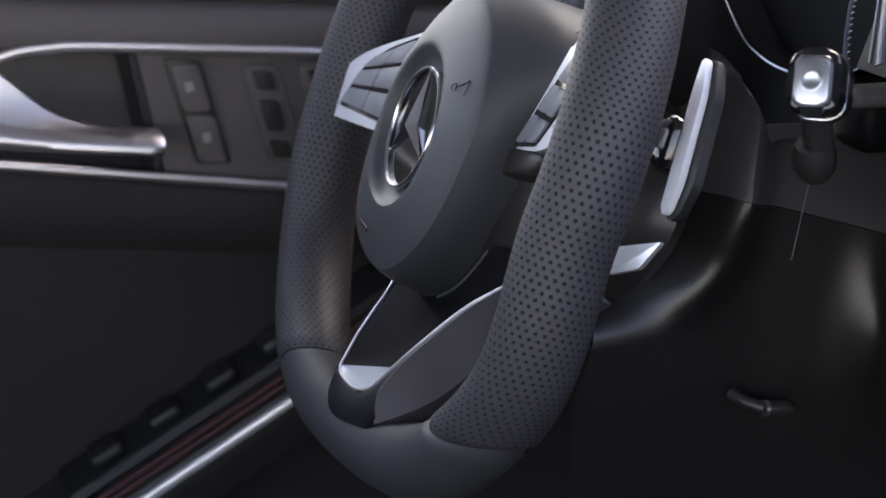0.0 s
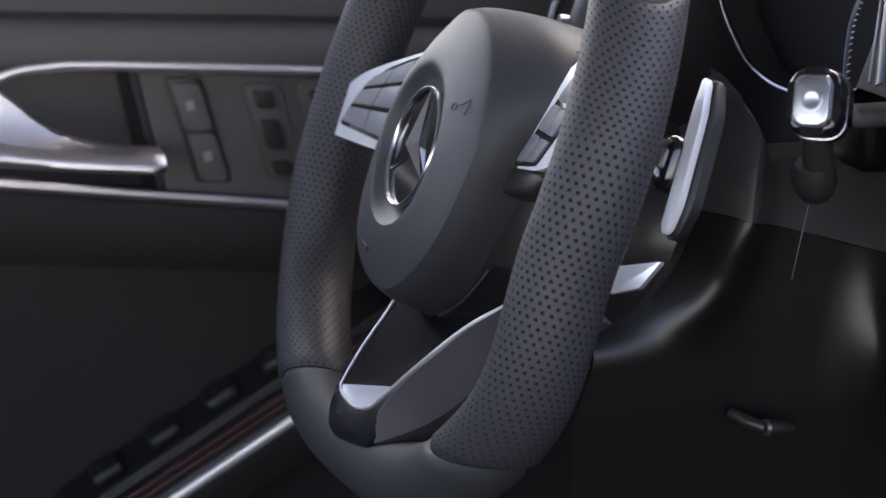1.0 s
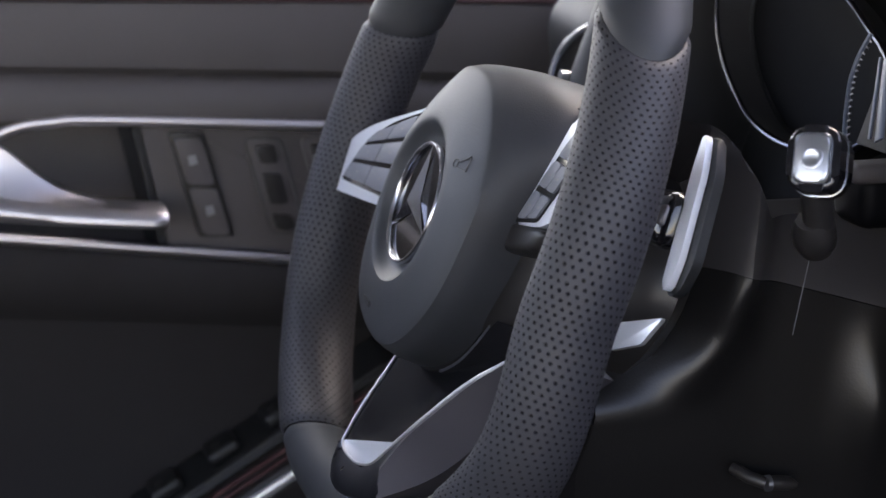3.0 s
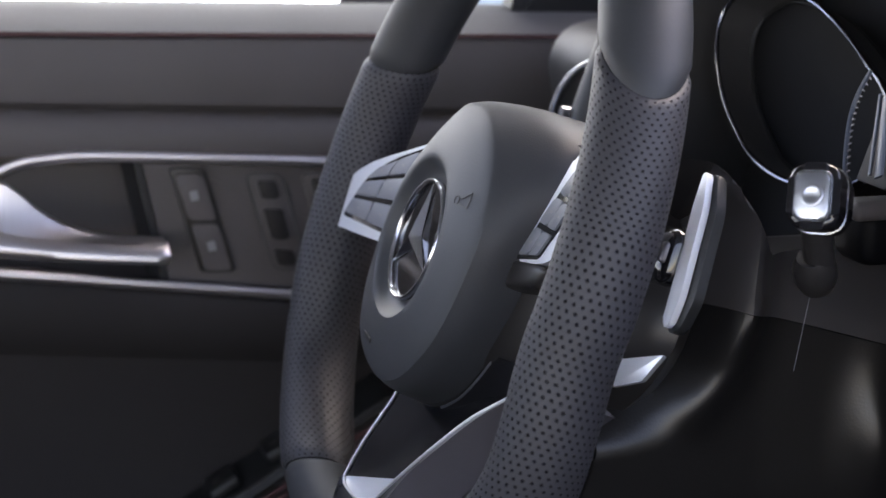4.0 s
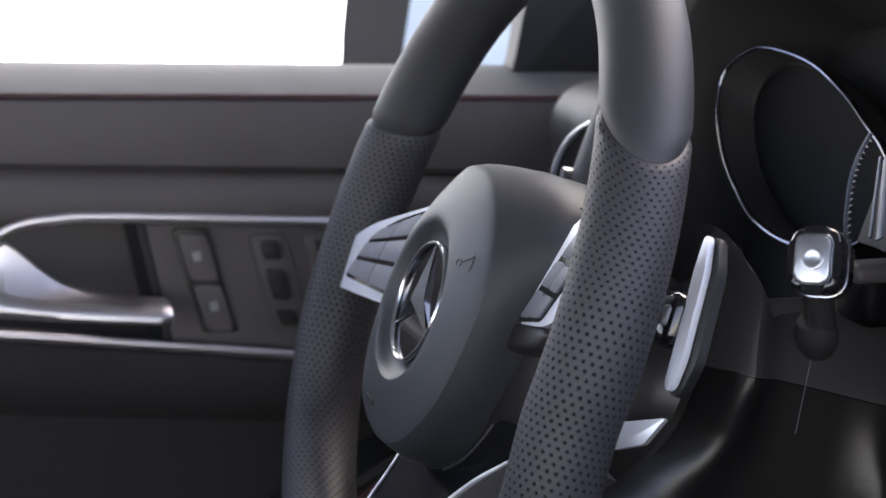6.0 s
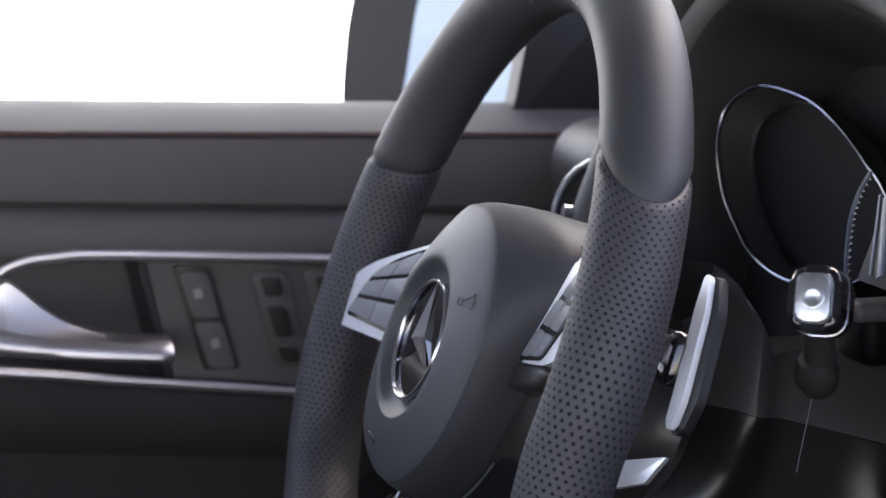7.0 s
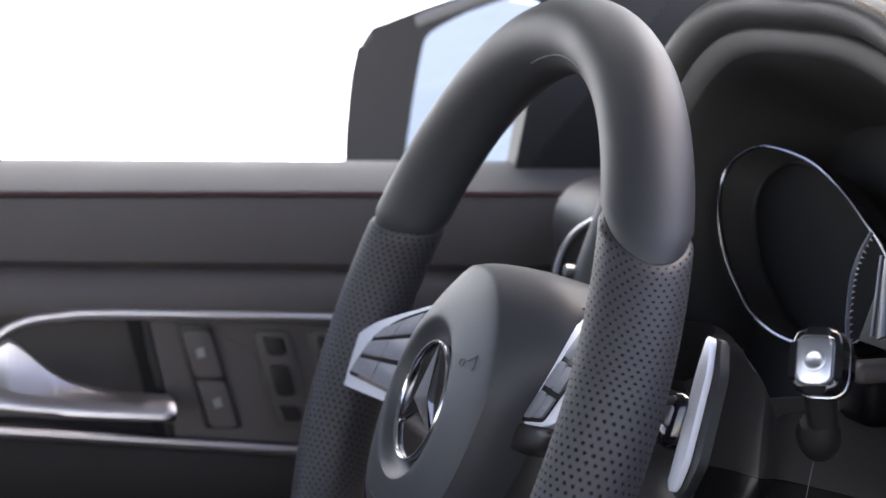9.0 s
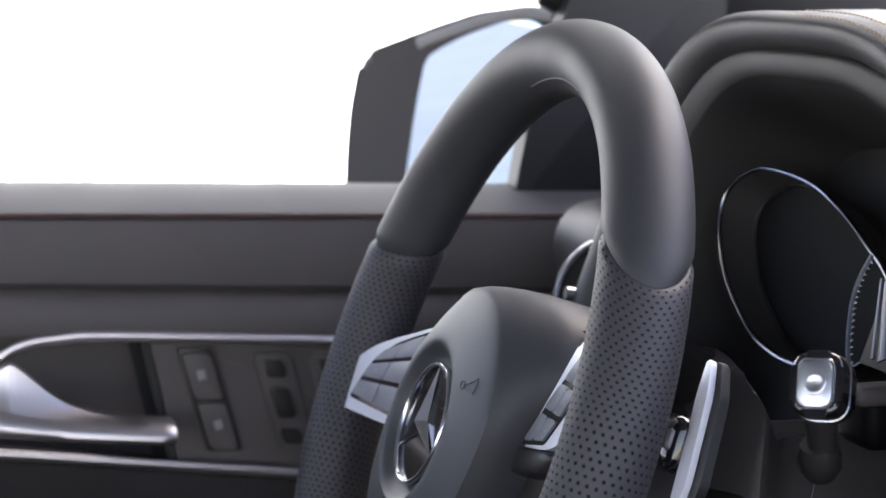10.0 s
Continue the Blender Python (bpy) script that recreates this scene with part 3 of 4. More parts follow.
part("lip", loft([arch(*q[:2], 0.02, q[2], 1.7 if q[2] < -0.125 or q[0] < 0.154 else 1.45) for q in profile], closed_ring=False), DASH, hood, "padded leatherette lip")
cluster = thing("instrument_cluster", "dark instrument cluster with a chrome gauge ring", "instrument cluster", COLUMN)
part("backing", box((0.40, 0.24, 0.01), 0.004, pose(0.05, 0.10, -0.20)), DARK, cluster)
GU, GW, GC = Vector((0.949, 0.316, 0)), Vector((-0.095, 0.286, 0.953)), Vector((-0.04, 0.19, 0.70))
back = COLUMN.inverted()
outline = [(-0.0560, 0.0448), (-0.0438, 0.0494), (-0.0224, 0.0480), (-0.0004, 0.0425), (0.0232, 0.0303), (0.0428, 0.0167), (0.0563, 0.0070), (0.068, -0.008), (0.066, -0.030), (0.045, -0.045), (0.010, -0.0465), (-0.0176, -0.0385), (-0.0345, -0.0262), (-0.0509, -0.0097), (-0.0628, 0.0103), (-0.0672, 0.0260), (-0.0640, 0.0375)]
gauge = spline([back @ (GC + GU * u + GW * w) for u, w in outline], 8, closed=True)
girth = [0.55 + 0.65 * min(1.0, max(0.0, (p.x + 0.09) / 0.10)) for p in gauge]
part("gauge_ring", sweep(gauge, (0.0015, 0.0022), sides=10, closed=True, taper=girth), GAUGE, cluster, "thin metal gauge ring")
mid = sum(gauge, Vector()) / len(gauge)
deep = mid + Vector((0.0, 0.0, -0.019))
part("gauge_tube", loft([gauge, [p.lerp(deep + (p - mid) * 0.96, 0.5) for p in gauge], [deep + (p - mid) * 0.95 for p in gauge]], caps=False), CAVITY, cluster, "dull black gauge tube")
part("gauge_groove", sweep([deep + (p - mid) * 0.945 for p in gauge], (0.0012, 0.0012), sides=6, closed=True), BLACKTRIM, cluster, "black groove round the dial")
part("gauge_face", loft([[deep + (p - mid) * 0.95 + Vector((0, 0, -0.0005)) for p in gauge], [deep + (p - mid) * 0.5 + Vector((0, 0, -0.003)) for p in gauge], [deep + (p - mid) * 0.001 + Vector((0, 0, -0.004)) for p in gauge]], caps=False), DIAL, cluster, "black dial face")
second = spline([Vector(p) for p in ((0.0475, 0.1290, -0.148), (0.0440, 0.1180, -0.148), (0.0445, 0.1070, -0.148), (0.0490, 0.0960, -0.148), (0.0560, 0.0840, -0.148), (0.066, 0.072, -0.148))], 8)
part("scale_ring", sweep(second, (0.0011, 0.0011), sides=8), DISPLAY, cluster, "thin metal scale ring")
for k in range(3, len(second) - 1, 2):
    d = (second[k + 1] - second[k - 1]).normalized()
    part("tick", box((0.0026, 0.0006, 0.0006), m=Matrix.Translation(second[k] + Vector((0.0030, 0, 0))) @ Matrix.Rotation(math.atan2(d.y, d.x) + math.pi / 2, 4, "Z")), GREYMETAL, cluster)
part("display", box((0.050, 0.050, 0.002), 0.0005, pose(0.075, 0.105, -0.160)), DARK, cluster, "dull black centre display")
for a, b, w in (((0.0600, 0.1200), (0.0760, 0.0840), 0.0012), ((0.0660, 0.1200), (0.084, 0.0847), 0.0035)):
    part("display_bar", sweep([Vector((*a, -0.150)), Vector((*b, -0.150))], (w, 0.0008), sides=8), DISPLAY, cluster, "pale blue-grey display bar")


def fold(z):
    """How far back the rounded fold of the column cover stands at height z."""
    keys = ((0.42, 0.030), (0.50, 0.045), (0.58, 0.072), (0.61, 0.085), (0.636, 0.091), (0.668, 0.094), (0.689, 0.084), (0.70, 0.078))
    for (za, ya), (zb, yb) in zip(keys, keys[1:]):
        if z <= zb:
            t = max(0.0, (z - za) / (zb - za))
            t = t * t * (3 - 2 * t)
            return ya + (yb - ya) * t
    return keys[-1][1]


def cover_x(y, z):
    d = y - fold(z)
    x = 0.116 + 0.10 * max(0.0, y - 0.10)
    fade = min(1.0, max(0.0, (z - 0.575) / 0.05))
    x += 0.012 * math.exp(-(d / 0.012) ** 2) * fade
    if d < 0:
        x -= 0.9 * (-d) ** 1.3 * 3 * fade
    x += 0.009 * math.exp(-((y - 0.152) / 0.012) ** 2 - ((z - 0.566) / 0.030) ** 2)
    return x - 8.0 * max(0.0, z - 0.640) ** 2 * min(1.0, max(0.0, d / 0.015)) - 0.25 * max(0.0, z - 0.672) - 0.05 * max(0.0, 0.55 - z)


def cover_top(y):
    return 0.695 - 0.040 * min(1.0, max(0.0, (y - 0.074) / 0.026)) ** 1.5


def cover_rings(z0, z1, n):
    rings = []
    for i in range(n + 1):
        z = z0 + (z1 - z0) * i / n
        front = []
        first = max(0.018, fold(z) - 0.045)
        for y in [first + (0.20 - first) * k / 72 for k in range(73)] + [0.24, 0.30, 0.40]:
            zz = z - 0.30 * max(0.0, min(y, 0.2) - 0.085) * (1 - max(0.0, min(1.0, (z - 0.63) / 0.05)))
            front.append(Vector((cover_x(y, zz), y, min(zz, cover_top(y)))))
        rings.append(front + [Vector((0.100, 0.40, min(z, 0.655))), Vector((0.085, first + 0.03, min(z, 0.655)))])
    return rings


cover = thing("column_cover", "black leatherette knee cover below the steering column", "dashboard cover", Matrix())
part("upper_shell", loft(cover_rings(0.6325, 0.695, 24)), COLUMNTOP, cover, "black grained upper shell")
part("lower_shell", loft(cover_rings(0.42, 0.6322, 50)), KNEE, cover, "glossy lower shell with its shade put into the colour")
part("seam", sweep([Vector((cover_x(y, z) + 0.0001, y, z)) for y, z in ((0.1225 - 0.0009 * k, 0.642 - 0.005 * k) for k in range(9))], (0.0003, 0.0002), sides=6), KEY, cover, "fine joint")
housing = thing("ignition_housing", "black housing with a rounded grey upper edge beside the gear stalk", "housing", pose(0.14, 0.1252, 0.6764))
part("body", box((0.030, 0.090, 0.024), 0.006, pose(-0.012, 0.052, -0.013)), DIAL, housing, "dull black body")
part("rim", box((0.016, 0.100, 0.0085), 0.0038, pose(0, 0.050, 0), 5), FASCIA, housing, "rounded grey upper edge")
top = [[Vector((x, y, z)) for y, z in ((0.26, 0.40), (0.24, 0.70), (0.26, 0.735), (0.35, 0.76), (0.95, 0.70))] for x in (-0.33, 0.0, 0.4, 1.25)]
tagged(part("dash_top", loft(top, closed_ring=False), DASH, None), "black leatherette dash top under the windscreen", "dashboard", kind="structure")

# stitching along the hood's top edge: two rows of slanted tan stitches
def stitches(rows, length=0.0034, gap=0.0011):
    bm = bmesh.new()
    for path, slant in rows:
        path = [Vector(p) for p in path]
        lens = [0.0]
        for a, b in zip(path, path[1:]):
            lens.append(lens[-1] + (b - a).length)
        s = 0.0
        while s + length < lens[-1]:
            ends = []
            for q in (s, s + length):
                i = max(k for k in range(len(lens) - 1) if lens[k] <= q)
                ends.append(path[i].lerp(path[i + 1], (q - lens[i]) / (lens[i + 1] - lens[i])))
            d = (ends[1] - ends[0]).normalized()
            up = Vector((0, 0.34, 0.94))
            side = d.cross(up).normalized() * 0.00055
            ends[1] = ends[1] + side * slant
            mid = (ends[0] + ends[1]) / 2 + up * 0.0007
            v = [bm.verts.new(p) for p in (ends[0] - side, ends[0] + side, mid - side, mid + side, ends[1] - side, ends[1] + side)]
            bm.faces.new((v[0], v[1], v[3], v[2]))
            bm.faces.new((v[2], v[3], v[5], v[4]))
            s += length + gap
    return bm


rowa, rowb = arch(0.1772, 0.2290, 0.02, -0.1052, 1.45, 80), arch(0.1835, 0.2324, 0.02, -0.1106, 1.45, 80)
part("stitching", stitches([(rowa[36:62], 1.5), (rowb[36:62], -1.5)]), THREAD, hood, "tan double stitching")

# round air vent and rounded dash end behind the wheel
vent = thing("air_vent", "round black air vent with a chrome ring", "air vent", look((-0.205, 0.155, 0.660), (0.45, -0.42, 0.86)) @ Matrix.Rotation(radians(180), 4, "Y"))
circle = [(0.036 * math.cos(2 * math.pi * i / 48), 0.036 * math.sin(2 * math.pi * i / 48)) for i in range(48)]
part("barrel", prism(circle, -0.05, -0.006), DARK, vent)
part("ring", sweep([Vector((x, y, 0)) for x, y in circle], (0.0025, 0.005), sides=10, closed=True), CHROME, vent, "chrome vent ring")
for x in (-0.012, 0.004, 0.02):
    part("vane", box((0.004, 0.05, 0.012), 0.001, pose(x, 0, -0.004, 0, 0, -15)), SATIN, vent, "satin vane")
fit = vent.matrix_world.inverted()
part("crossbar", sweep([fit @ Vector(p) for p in ((-0.175, 0.1136, 0.6714), (-0.175, 0.131, 0.6687))], (0.0035, 0.0035), sides=10), SATIN, vent, "satin lower crossbar")
end = tagged(part("dash_end", box((0.12, 0.12, 0.09), 0.028, pose(-0.262, 0.212, 0.668, 8, 0, 0), 6), DASH), "rounded blue-grey dash end beside the door", "dashboard", kind="structure")

# inner rim stitching and a small lever under the column
inner = []
for k in range(41):
    t = k / 40
    a, q = radians(66 + 30 * t), radians(125 + 28 * t)
    c = rim_centre(a)
    inner.append(c + c.normalized() * (GRIP * 0.965 * math.cos(q)) + Vector((0, 0, GRIP * 1.045 * math.sin(q))))
part("stitching", stitches([(inner, 0.6)], 0.0028, 0.0016), MARK, wheel, "grey thread stitching")
lever = thing("hood_lever", "dark rounded lever with a bright collar under the column", "lever", pose(0.131, 0.101, 0.541))
part("knob", sweep([Vector((0, 0.000, 0)), Vector((0, 0.003, -0.0002)), Vector((0, 0.009, -0.001)), Vector((0, 0.0125, -0.002))], (0.0034, 0.0034), sides=14, taper=(0.9, 1.0, 0.95, 0.4)), SOFT, lever)
part("collar", sweep([Vector((0, -0.002, 0)), Vector((0, 0.0, 0))], (0.0036, 0.0036), sides=14), SATIN, lever, "bright collar")
part("shank", sweep([Vector((-0.012, -0.012, 0.004)), Vector((-0.004, -0.008, 0.002)), Vector((0, -0.002, 0))], (0.0028, 0.0028), sides=12), SOFT, lever)


# ---- driver's door ----
DX = -0.34
door = thing("car_door", "dark leather-trimmed driver's door with chrome lines", "car door", pose(DX, 0, 0))


def along(lines, y0=-0.75, y1=0.26, n=24):
    """Skin a profile along the door; each line is (x, height at y=0, slope)."""
    return loft([[Vector((x, y, z + k * y)) for x, z, k in lines] for y in (y0 + (y1 - y0) * i / n for i in range(n + 1))], closed_ring=False)


part("sill_cap", along([(-0.075, 0.700, -0.035), (-0.070, 0.712, -0.035), (-0.058, 0.7135, -0.035), (-0.03, 0.710, -0.035), (-0.006, 0.703, -0.035), (0.001, 0.7005, -0.035), (-0.002, 0.6975, -0.035)]), SILL, door, "padded window sill")
part("upper_panel", along([(-0.004, 0.698, -0.035), (0.002, 0.696, -0.035), (0.006, 0.675, -0.045), (0.004, 0.656, -0.053), (-0.001, 0.6525, -0.055), (-0.003, 0.651, -0.055), (0.0, 0.6495, -0.055), (0.005, 0.645, -0.055), (0.008, 0.632, -0.05), (0.006, 0.6245, -0.05), (-0.03, 0.622, -0.05)]), DOORTOP, door, "brown-grey leather upper panel")
part("seam", sweep([Vector((0.0035, y, 0.6992 - 0.035 * y)) for y in (-0.75, -0.4, 0.0, 0.26)], (0.0008, 0.0012), sides=6), REDSEAM, door, "dark red stitched seam")
upper_line = spline([(0.004, -0.32, 0.56), (0.006, -0.215, 0.590), (0.008, -0.186, 0.620), (0.008, -0.170, 0.6285), (0.008, -0.150, 0.631), (0.008, -0.117, 0.631), (0.008, 0.022, 0.621), (0.008, 0.16, 0.610)], 10)
part("trim_strip", sweep(upper_line, (0.0034, 0.0024), up=(1, 0, 0), sides=10), STRIP, door, "satin chrome strip")
lower_line = spline([(0.008, -0.40, 0.590), (0.008, -0.186, 0.563), (0.008, -0.118, 0.554), (0.008, -0.001, 0.538), (0.008, 0.15, 0.515)], 10)
part("trim_strip", sweep(lower_line, (0.0030, 0.0022), up=(1, 0, 0), sides=10), STRIP, door, "satin chrome strip")
part("switch_fascia", prism(rounded([(-0.096, 0.634), (0.18, 0.62), (0.18, 0.50), (-0.076, 0.54)], 0.003), -0.03, -0.006, 0.002, m=yz(0)), FASCIA, door, "brown-grey switch fascia")
part("pocket", prism([(-0.40, 0.66), (-0.09, 0.66), (-0.075, 0.53), (-0.40, 0.53)], -0.10, -0.085, m=yz(0)), FASCIA, door, "dark handle recess")
# end wall of the pocket; its shadow is put into the black colour
part("pocket_end", prism([(-0.1015, 0.6345), (-0.096, 0.6345), (-0.076, 0.538), (-0.0815, 0.538)], -0.086, -0.007, 0.001, m=yz(0)), DARK, door, "recess end wall, coloured black for the shade there")
lower_panel = along([(-0.03, 0.536, -0.13), (0.006, 0.5355, -0.13), (0.010, 0.531, -0.13), (0.012, 0.515, -0.12), (0.006, 0.500, -0.11), (-0.004, 0.492, -0.1), (-0.01, 0.44, -0.0), (-0.01, 0.05, 0.0)])
part("lower_panel", lower_panel, DOORLOW, door, "dark lined lower door panel")

handle = thing("door_handle", "satin silver inside door handle", "door handle", pose(-0.30, 0, 0))
lever_top = spline([(0, y, z) for y, z in ((-0.2074, 0.6041), (-0.1884, 0.5990), (-0.1693, 0.5941), (-0.1500, 0.5909), (-0.1238, 0.5875), (-0.1007, 0.5850), (-0.0897, 0.5836))], 4)
lever_low = spline([(0, y, z) for y, z in ((-0.2080, 0.5833), (-0.1890, 0.5807), (-0.1697, 0.5784), (-0.1503, 0.5761), (-0.1241, 0.5733), (-0.1009, 0.5711), (-0.0899, 0.5700))], 4)
rings = []
for k, (a, b) in enumerate(zip(lever_top, lever_low)):
    f = 1.0 if k < len(lever_top) - 2 else (0.96, 0.75)[k - len(lever_top) + 2]
    rings.append([a.lerp(b, 0.5 + (v - 0.5) * f) + Vector((x * f, 0.004 if f < 1 else 0.0, 0)) for v, x in ((0.0, -0.016), (0.0, -0.0085), (0.03, -0.0050), (0.12, -0.0015), (0.28, 0.0020), (0.46, 0.0045), (0.62, 0.0056), (0.80, 0.0058), (0.93, 0.0045), (1.0, 0.0010), (1.0, -0.016))])
part("lever", loft(rings), HANDLE, handle, "brushed silver lever")
crown = spline([(0, y, z) for y, z in ((-0.2068, 0.6101), (-0.1939, 0.6160), (-0.1841, 0.6214), (-0.1796, 0.6218), (-0.1714, 0.6154), (-0.1587, 0.6039), (-0.1459, 0.5957), (-0.1329, 0.5909), (-0.1181, 0.5872), (-0.1024, 0.5848))], 4)
rings = []
for k, c in enumerate(crown):
    base = min(lever_top, key=lambda p: abs(p.y - c.y)) + Vector((0, 0, -0.002))
    base.y = c.y
    rings.append([c + Vector((-0.016, 0, 0)), c + Vector((-0.0075, 0, 0.0003)), c + Vector((-0.0055, 0, -0.0004)), c.lerp(base, 0.3) + Vector((-0.0045, 0, 0)), c.lerp(base, 0.7) + Vector((-0.001, 0, 0)), base + Vector((0.003, 0, 0)), base + Vector((-0.016, 0, -0.001))])
part("lever_wing", loft(rings), HANDLE, handle, "swept silver wing above the lever")

memory = thing("seat_switch", "grey seat memory switch plate on the door", "switch", pose(DX, 0, 0))
part("plate", prism(rounded([(-0.078, 0.620), (-0.056, 0.619), (-0.038, 0.553), (-0.060, 0.554)], 0.003), -0.008, -0.002, 0.001, m=yz(0)), SOFT, memory)
part("key", prism(rounded([(-0.075, 0.617), (-0.058, 0.616), (-0.050, 0.587), (-0.067, 0.588)], 0.003), -0.004, 0.001, 0.001, m=yz(0)), FASCIA, memory)
part("key", prism(rounded([(-0.066, 0.585), (-0.049, 0.584), (-0.041, 0.555), (-0.058, 0.556)], 0.003), -0.004, 0.001, 0.001, m=yz(0)), FASCIA, memory)

for y, z in ((-0.0635, 0.603), (-0.0535, 0.571)):
    part("key_mark", box((0.0003, 0.005, 0.006), 0.0001, pose(0.0012, y, z, 12, 0, 0)), MARK, memory, "pale worn pictogram bar")
lock = thing("lock_switch", "black central locking switch plate on the door", "switch", pose(DX, 0, 0))
part("surround", prism(rounded([(-0.031, 0.614), (-0.008, 0.613), (0.008, 0.552), (-0.014, 0.553)], 0.006), -0.008, -0.0035, 0.001, m=yz(0)), FASCIA, lock)
part("rib", sweep([Vector((-0.0035, y, z)) for y, z in rounded([(-0.031, 0.614), (-0.008, 0.613), (0.008, 0.552), (-0.014, 0.553)], 0.006)], (0.0008, 0.0008), up=(1, 0, 0), sides=6, closed=True), SILL, lock, "raised grey rib")
part("key", prism(rounded([(-0.0145, 0.566), (-0.0025, 0.5655), (0.0005, 0.5555), (-0.0115, 0.556)], 0.003), -0.005, 0.0, 0.001, m=yz(0)), SOFT, lock)
lower = thing("trunk_switch", "black boot release switch on the door", "switch", pose(DX, 0, 0))
part("surround", prism(rounded([(0.004, 0.613), (0.030, 0.612), (0.046, 0.552), (0.021, 0.5525)], 0.006), -0.008, -0.0035, 0.001, m=yz(0)), FASCIA, lower)
part("key", prism(rounded([(0.010, 0.609), (0.026, 0.6085), (0.034, 0.575), (0.018, 0.5755)], 0.004), -0.005, 0.0, 0.001, m=yz(0)), SOFT, lower)
part("key", prism(rounded([(-0.0245, 0.610), (-0.0125, 0.6095), (-0.0095, 0.598), (-0.0215, 0.5985)], 0.003), -0.005, 0.0, 0.001, m=yz(0)), SOFT, lock)
part("key", prism(rounded([(-0.0205, 0.592), (-0.0085, 0.5915), (-0.0035, 0.572), (-0.0155, 0.5725)], 0.003), -0.005, 0.0, 0.001, m=yz(0)), SOFT, lock)

# armrest ramp with window switches
rest = thing("armrest", "black door armrest with a bright metal edge strip", "armrest", pose(-0.28, 0, 0))
K = 0.59


def ramp(y, dz=0.0):
    return 0.427 + K * y + dz


ys = [-0.30 + 0.02 * i for i in range(19)]
part("pad", loft([[Vector((x, y, ramp(y, dz))) for x, dz in ((-0.07, 0.020), (-0.045, 0.016), (-0.02, 0.010), (-0.004, 0.006), (0.0, 0.0), (0.0, -0.012), (-0.008, -0.035), (-0.07, -0.06))] for y in ys], closed_ring=False), SOFT, rest)
part("edge_strip", sweep([Vector((0.0015, y, ramp(y, 0.0))) for y in ys], (0.0032, 0.0026), up=(1, 0, 0), sides=8), EDGE, rest, "bright metal edge strip")
part("seam", sweep([Vector((-0.0095, y, ramp(y, 0.0085))) for y in ys], (0.0022, 0.0012), sides=6), REDSEAM, rest, "dark red seam")
part("seam", sweep([Vector((-0.018, y, ramp(y, 0.0105))) for y in ys], (0.0026, 0.0012), sides=6), REDSEAM, rest, "dark red seam")

switch = thing("window_switch", "black window switch block on the armrest", "switch", pose(-0.28, 0, 0))
top_z = lambda y, x: ramp(y, 0.012 - 0.17 * (x + 0.02))
part("plate", loft([[Vector((-0.068, y, top_z(y, -0.068) + 0.002)), Vector((-0.064, y, top_z(y, -0.064) + 0.006)), Vector((-0.028, y, top_z(y, -0.028) + 0.006)), Vector((-0.025, y, top_z(y, -0.025) + 0.001))] for y in (-0.152, -0.140, -0.10, -0.05, 0.0, 0.05)], closed_ring=False), BLACKTRIM, switch)
# highlight along the plate's edge, drawn as a lighter raised line
part("plate_edge", sweep([Vector((-0.0265, y, top_z(y, -0.0265) + 0.0055)) for y in (-0.135, -0.10, -0.05, 0.0, 0.05)], (0.0009, 0.0009), sides=6), DASH, switch, "raised edge, lighter to draw its highlight")
slope = math.degrees(math.atan(K))
for k in range(4):
    y = -0.124 + 0.036 * k
    rocker = part("rocker", box((0.026, 0.022, 0.009), 0.0035, pose(-0.047, y, top_z(y, -0.047) + 0.009, slope, 0, 0), 4), BLACKTRIM, switch)
    part("rocker_tip", box((0.008, 0.006, 0.002), 0.0009, pose(-0.044, y - 0.004, top_z(y - 0.004, -0.044) + 0.0138, slope, 0, 0)), SOFT, rocker, "dull grey rocker tip")

# ---- exterior mirror, sail panel, pillar ----
MIR = look((-0.62, 0.185, 0.735), (-0.62 + 0.52, 0.185 - 0.85, 0.735)) @ Matrix.Rotation(radians(180), 4, "Y")
mirror = thing("wing_mirror", "black exterior wing mirror reflecting pale sky", "wing mirror", MIR)
shell = rounded([(-0.1175, -0.082), (0.105, -0.085), (0.125, 0.070), (0.105, 0.0855), (0.070, 0.0855), (0.027, 0.0813), (-0.024, 0.0678), (-0.0985, 0.0455), (-0.1100, 0.0050), (-0.1155, -0.035)], 0.012)
part("housing", prism(shell, -0.07, 0.004, 0.010, 6), SHELL, mirror, "black housing")
part("top_lip", sweep(spline([(-0.036, 0.0555, 0.003), (-0.022, 0.0605, 0.003), (0.029, 0.0745, 0.003), (0.070, 0.0812, 0.003), (0.098, 0.0790, 0.003)], 6), (0.0050, 0.0035), up=(0, 0, 1), sides=10), LINING, mirror, "grey top lip")
part("glass", prism(rounded([(-0.050, -0.070), (0.090, -0.072), (0.100, 0.060), (0.0867, 0.0755), (0.0569, 0.0750), (0.0179, 0.0640), (-0.0108, 0.0523), (-0.0254, 0.0438), (-0.0343, 0.0108), (-0.0453, -0.0427)], 0.008), 0.002, 0.0075, 0.001, m=Matrix()), MIRRORGLASS, mirror, "silver mirror glass")
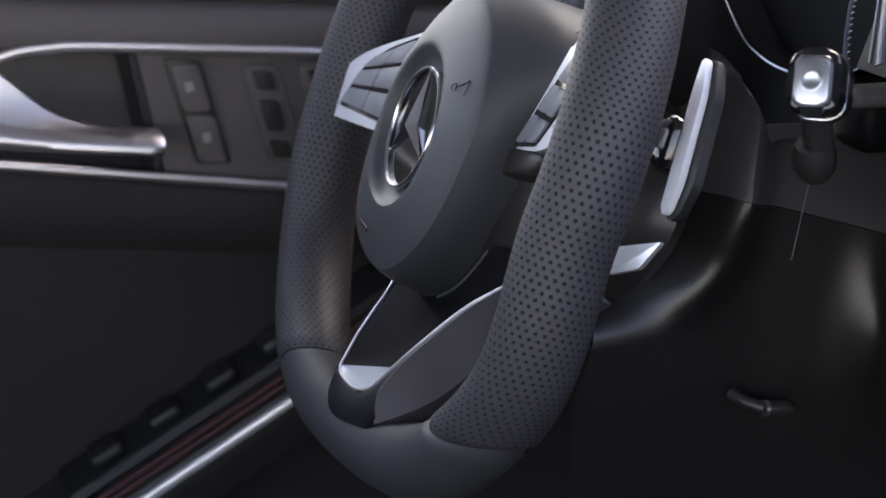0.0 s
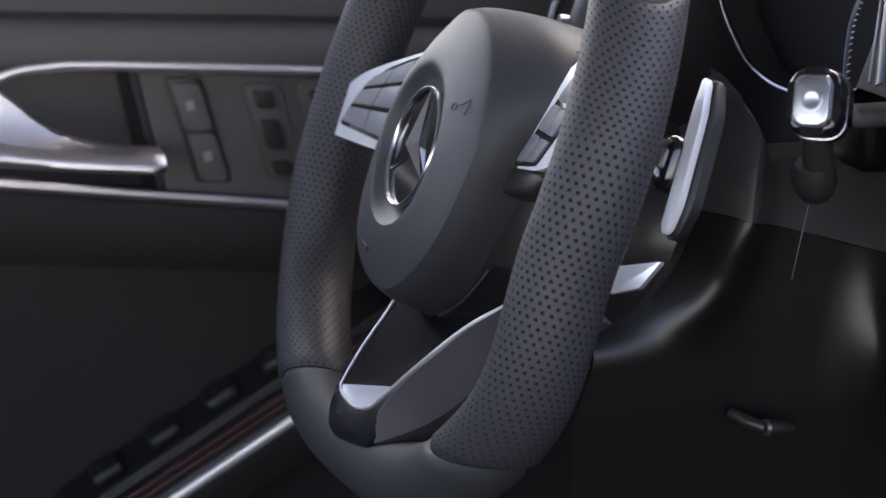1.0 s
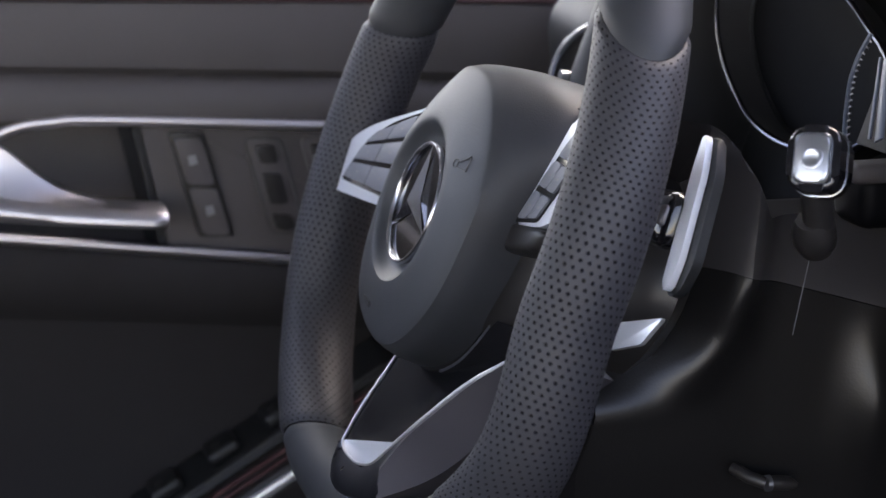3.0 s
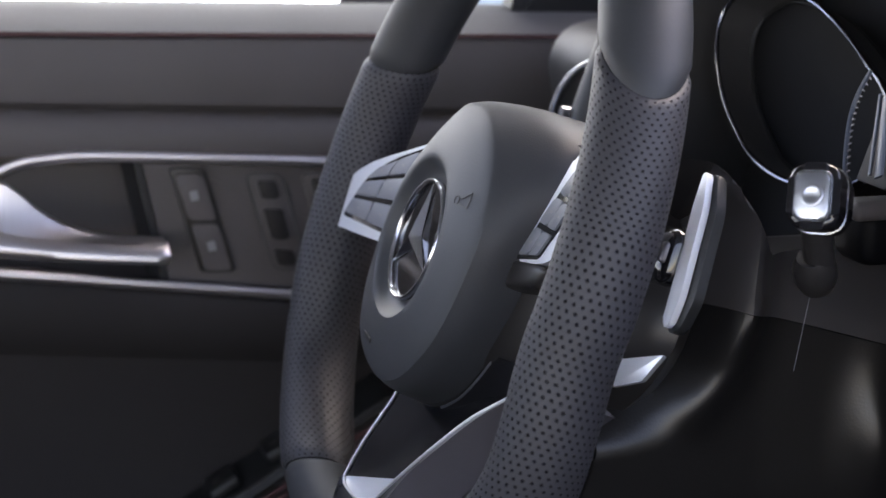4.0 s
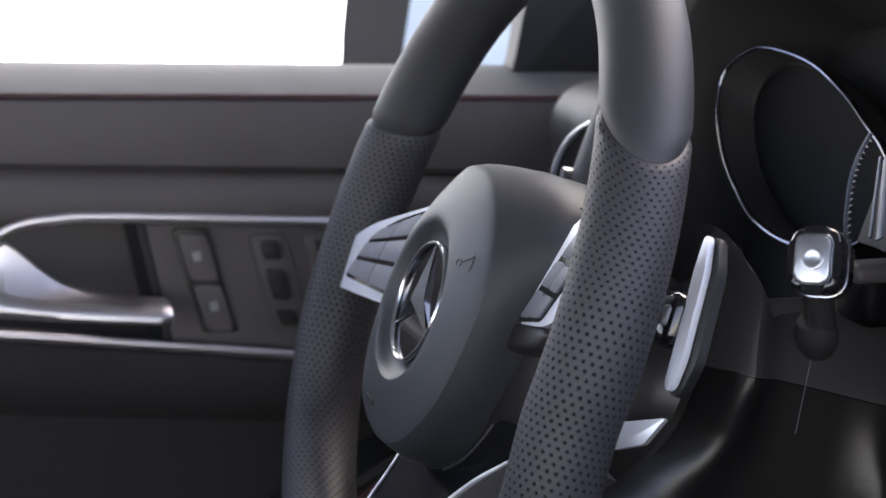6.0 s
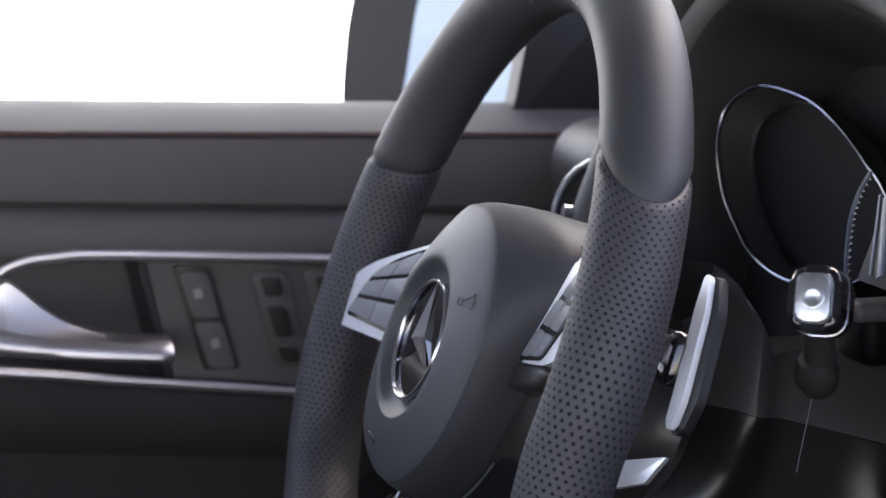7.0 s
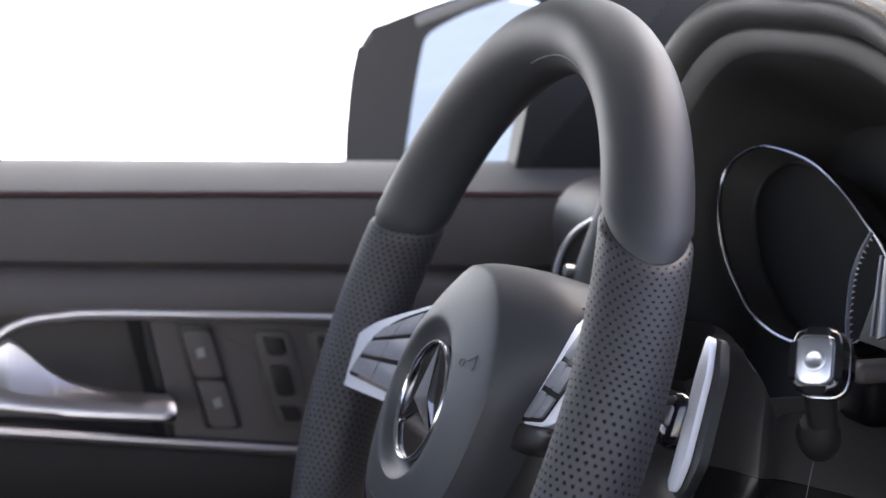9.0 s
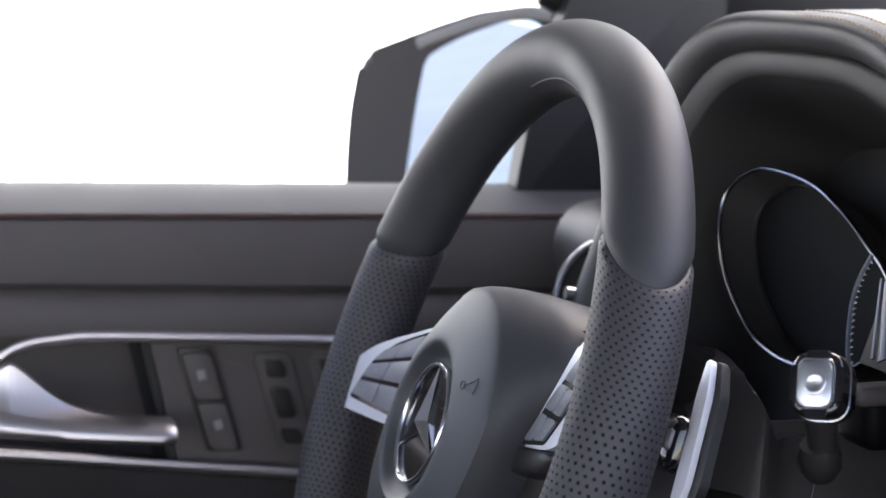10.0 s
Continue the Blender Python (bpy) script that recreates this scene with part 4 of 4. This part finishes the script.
sail = tagged(part("sail_panel", prism(rounded([(0.150, 0.695), (0.160, 0.747), (0.20, 0.86), (0.30, 0.86), (0.30, 0.690)], 0.004), -0.02, 0.0, 0.003, m=yz(-0.378)), BLACKTRIM), "black triangular mirror sail panel in the window corner", "trim", kind="structure")
pil = [Vector((-0.50, 0.70, 0.70)), Vector((-0.46, 0.42, 0.825)), Vector((-0.45, 0.287, 0.900)), Vector((-0.45, 0.203, 0.943)), Vector((-0.40, -0.35, 1.12)), Vector((-0.33, -0.8, 1.2))]
tagged(part("pillar", sweep(pil, (0.05, 0.105), sides=20), BLACKTRIM), "grey windscreen pillar trim", "pillar", kind="structure")
# added black strip: the dark gap between pillar and hood
tagged(part("pillar_gap_strip", sweep([Vector((-0.4000, 0.1773, 0.8339)), Vector((-0.4000, 0.2212, 0.8113)), Vector((-0.4000, 0.2744, 0.7820))], (0.006, 0.009), sides=12), SHELL), "black strip drawn for the dark gap below the windscreen pillar", "trim", kind="structure")
tagged(part("wall_door_outer", along([(-0.12, 0.695, -0.035), (-0.10, 0.70, -0.035), (-0.14, 0.60, 0), (-0.14, -0.2, 0)], y0=-1.9, y1=0.98), DARK), "plain outer door skin", "wall", kind="structure").location.x = DX

# shrub far outside, before the backdrop
shrub = thing("shrub", "small yellow-green shrub before the glowing backdrop", "shrub", pose(-8.0, 2.87, -0.3))
rng = random.Random(4)
bm = bmesh.new()
for k in range(500):
    a, r, h = rng.uniform(0, 6.28), 0.45 * math.sqrt(rng.random()), rng.uniform(0.05, 0.95)
    c = Vector((r * math.cos(a), r * math.sin(a), h)) * (1.0 - 0.3 * h)
    e = Euler((rng.uniform(0, 3), rng.uniform(0, 3), rng.uniform(0, 6)))
    q = [c + (Vector(v) * rng.uniform(0.04, 0.08)) @ e.to_matrix() for v in ((-1, 0, 0), (0, -0.5, 0.1), (1, 0, 0), (0, 0.5, 0.1))]
    bm.faces.new([bm.verts.new(v) for v in q])
part("foliage", bm, GREEN, shrub, smooth=False)
part("stem", sweep([Vector((0, 0, -0.02)), Vector((0.01, 0, 0.2)), Vector((0, 0.02, 0.5))], (0.03, 0.03), up=(1, 0, 0), sides=8, taper=(1, 0.8, 0.4)), DARK, shrub)
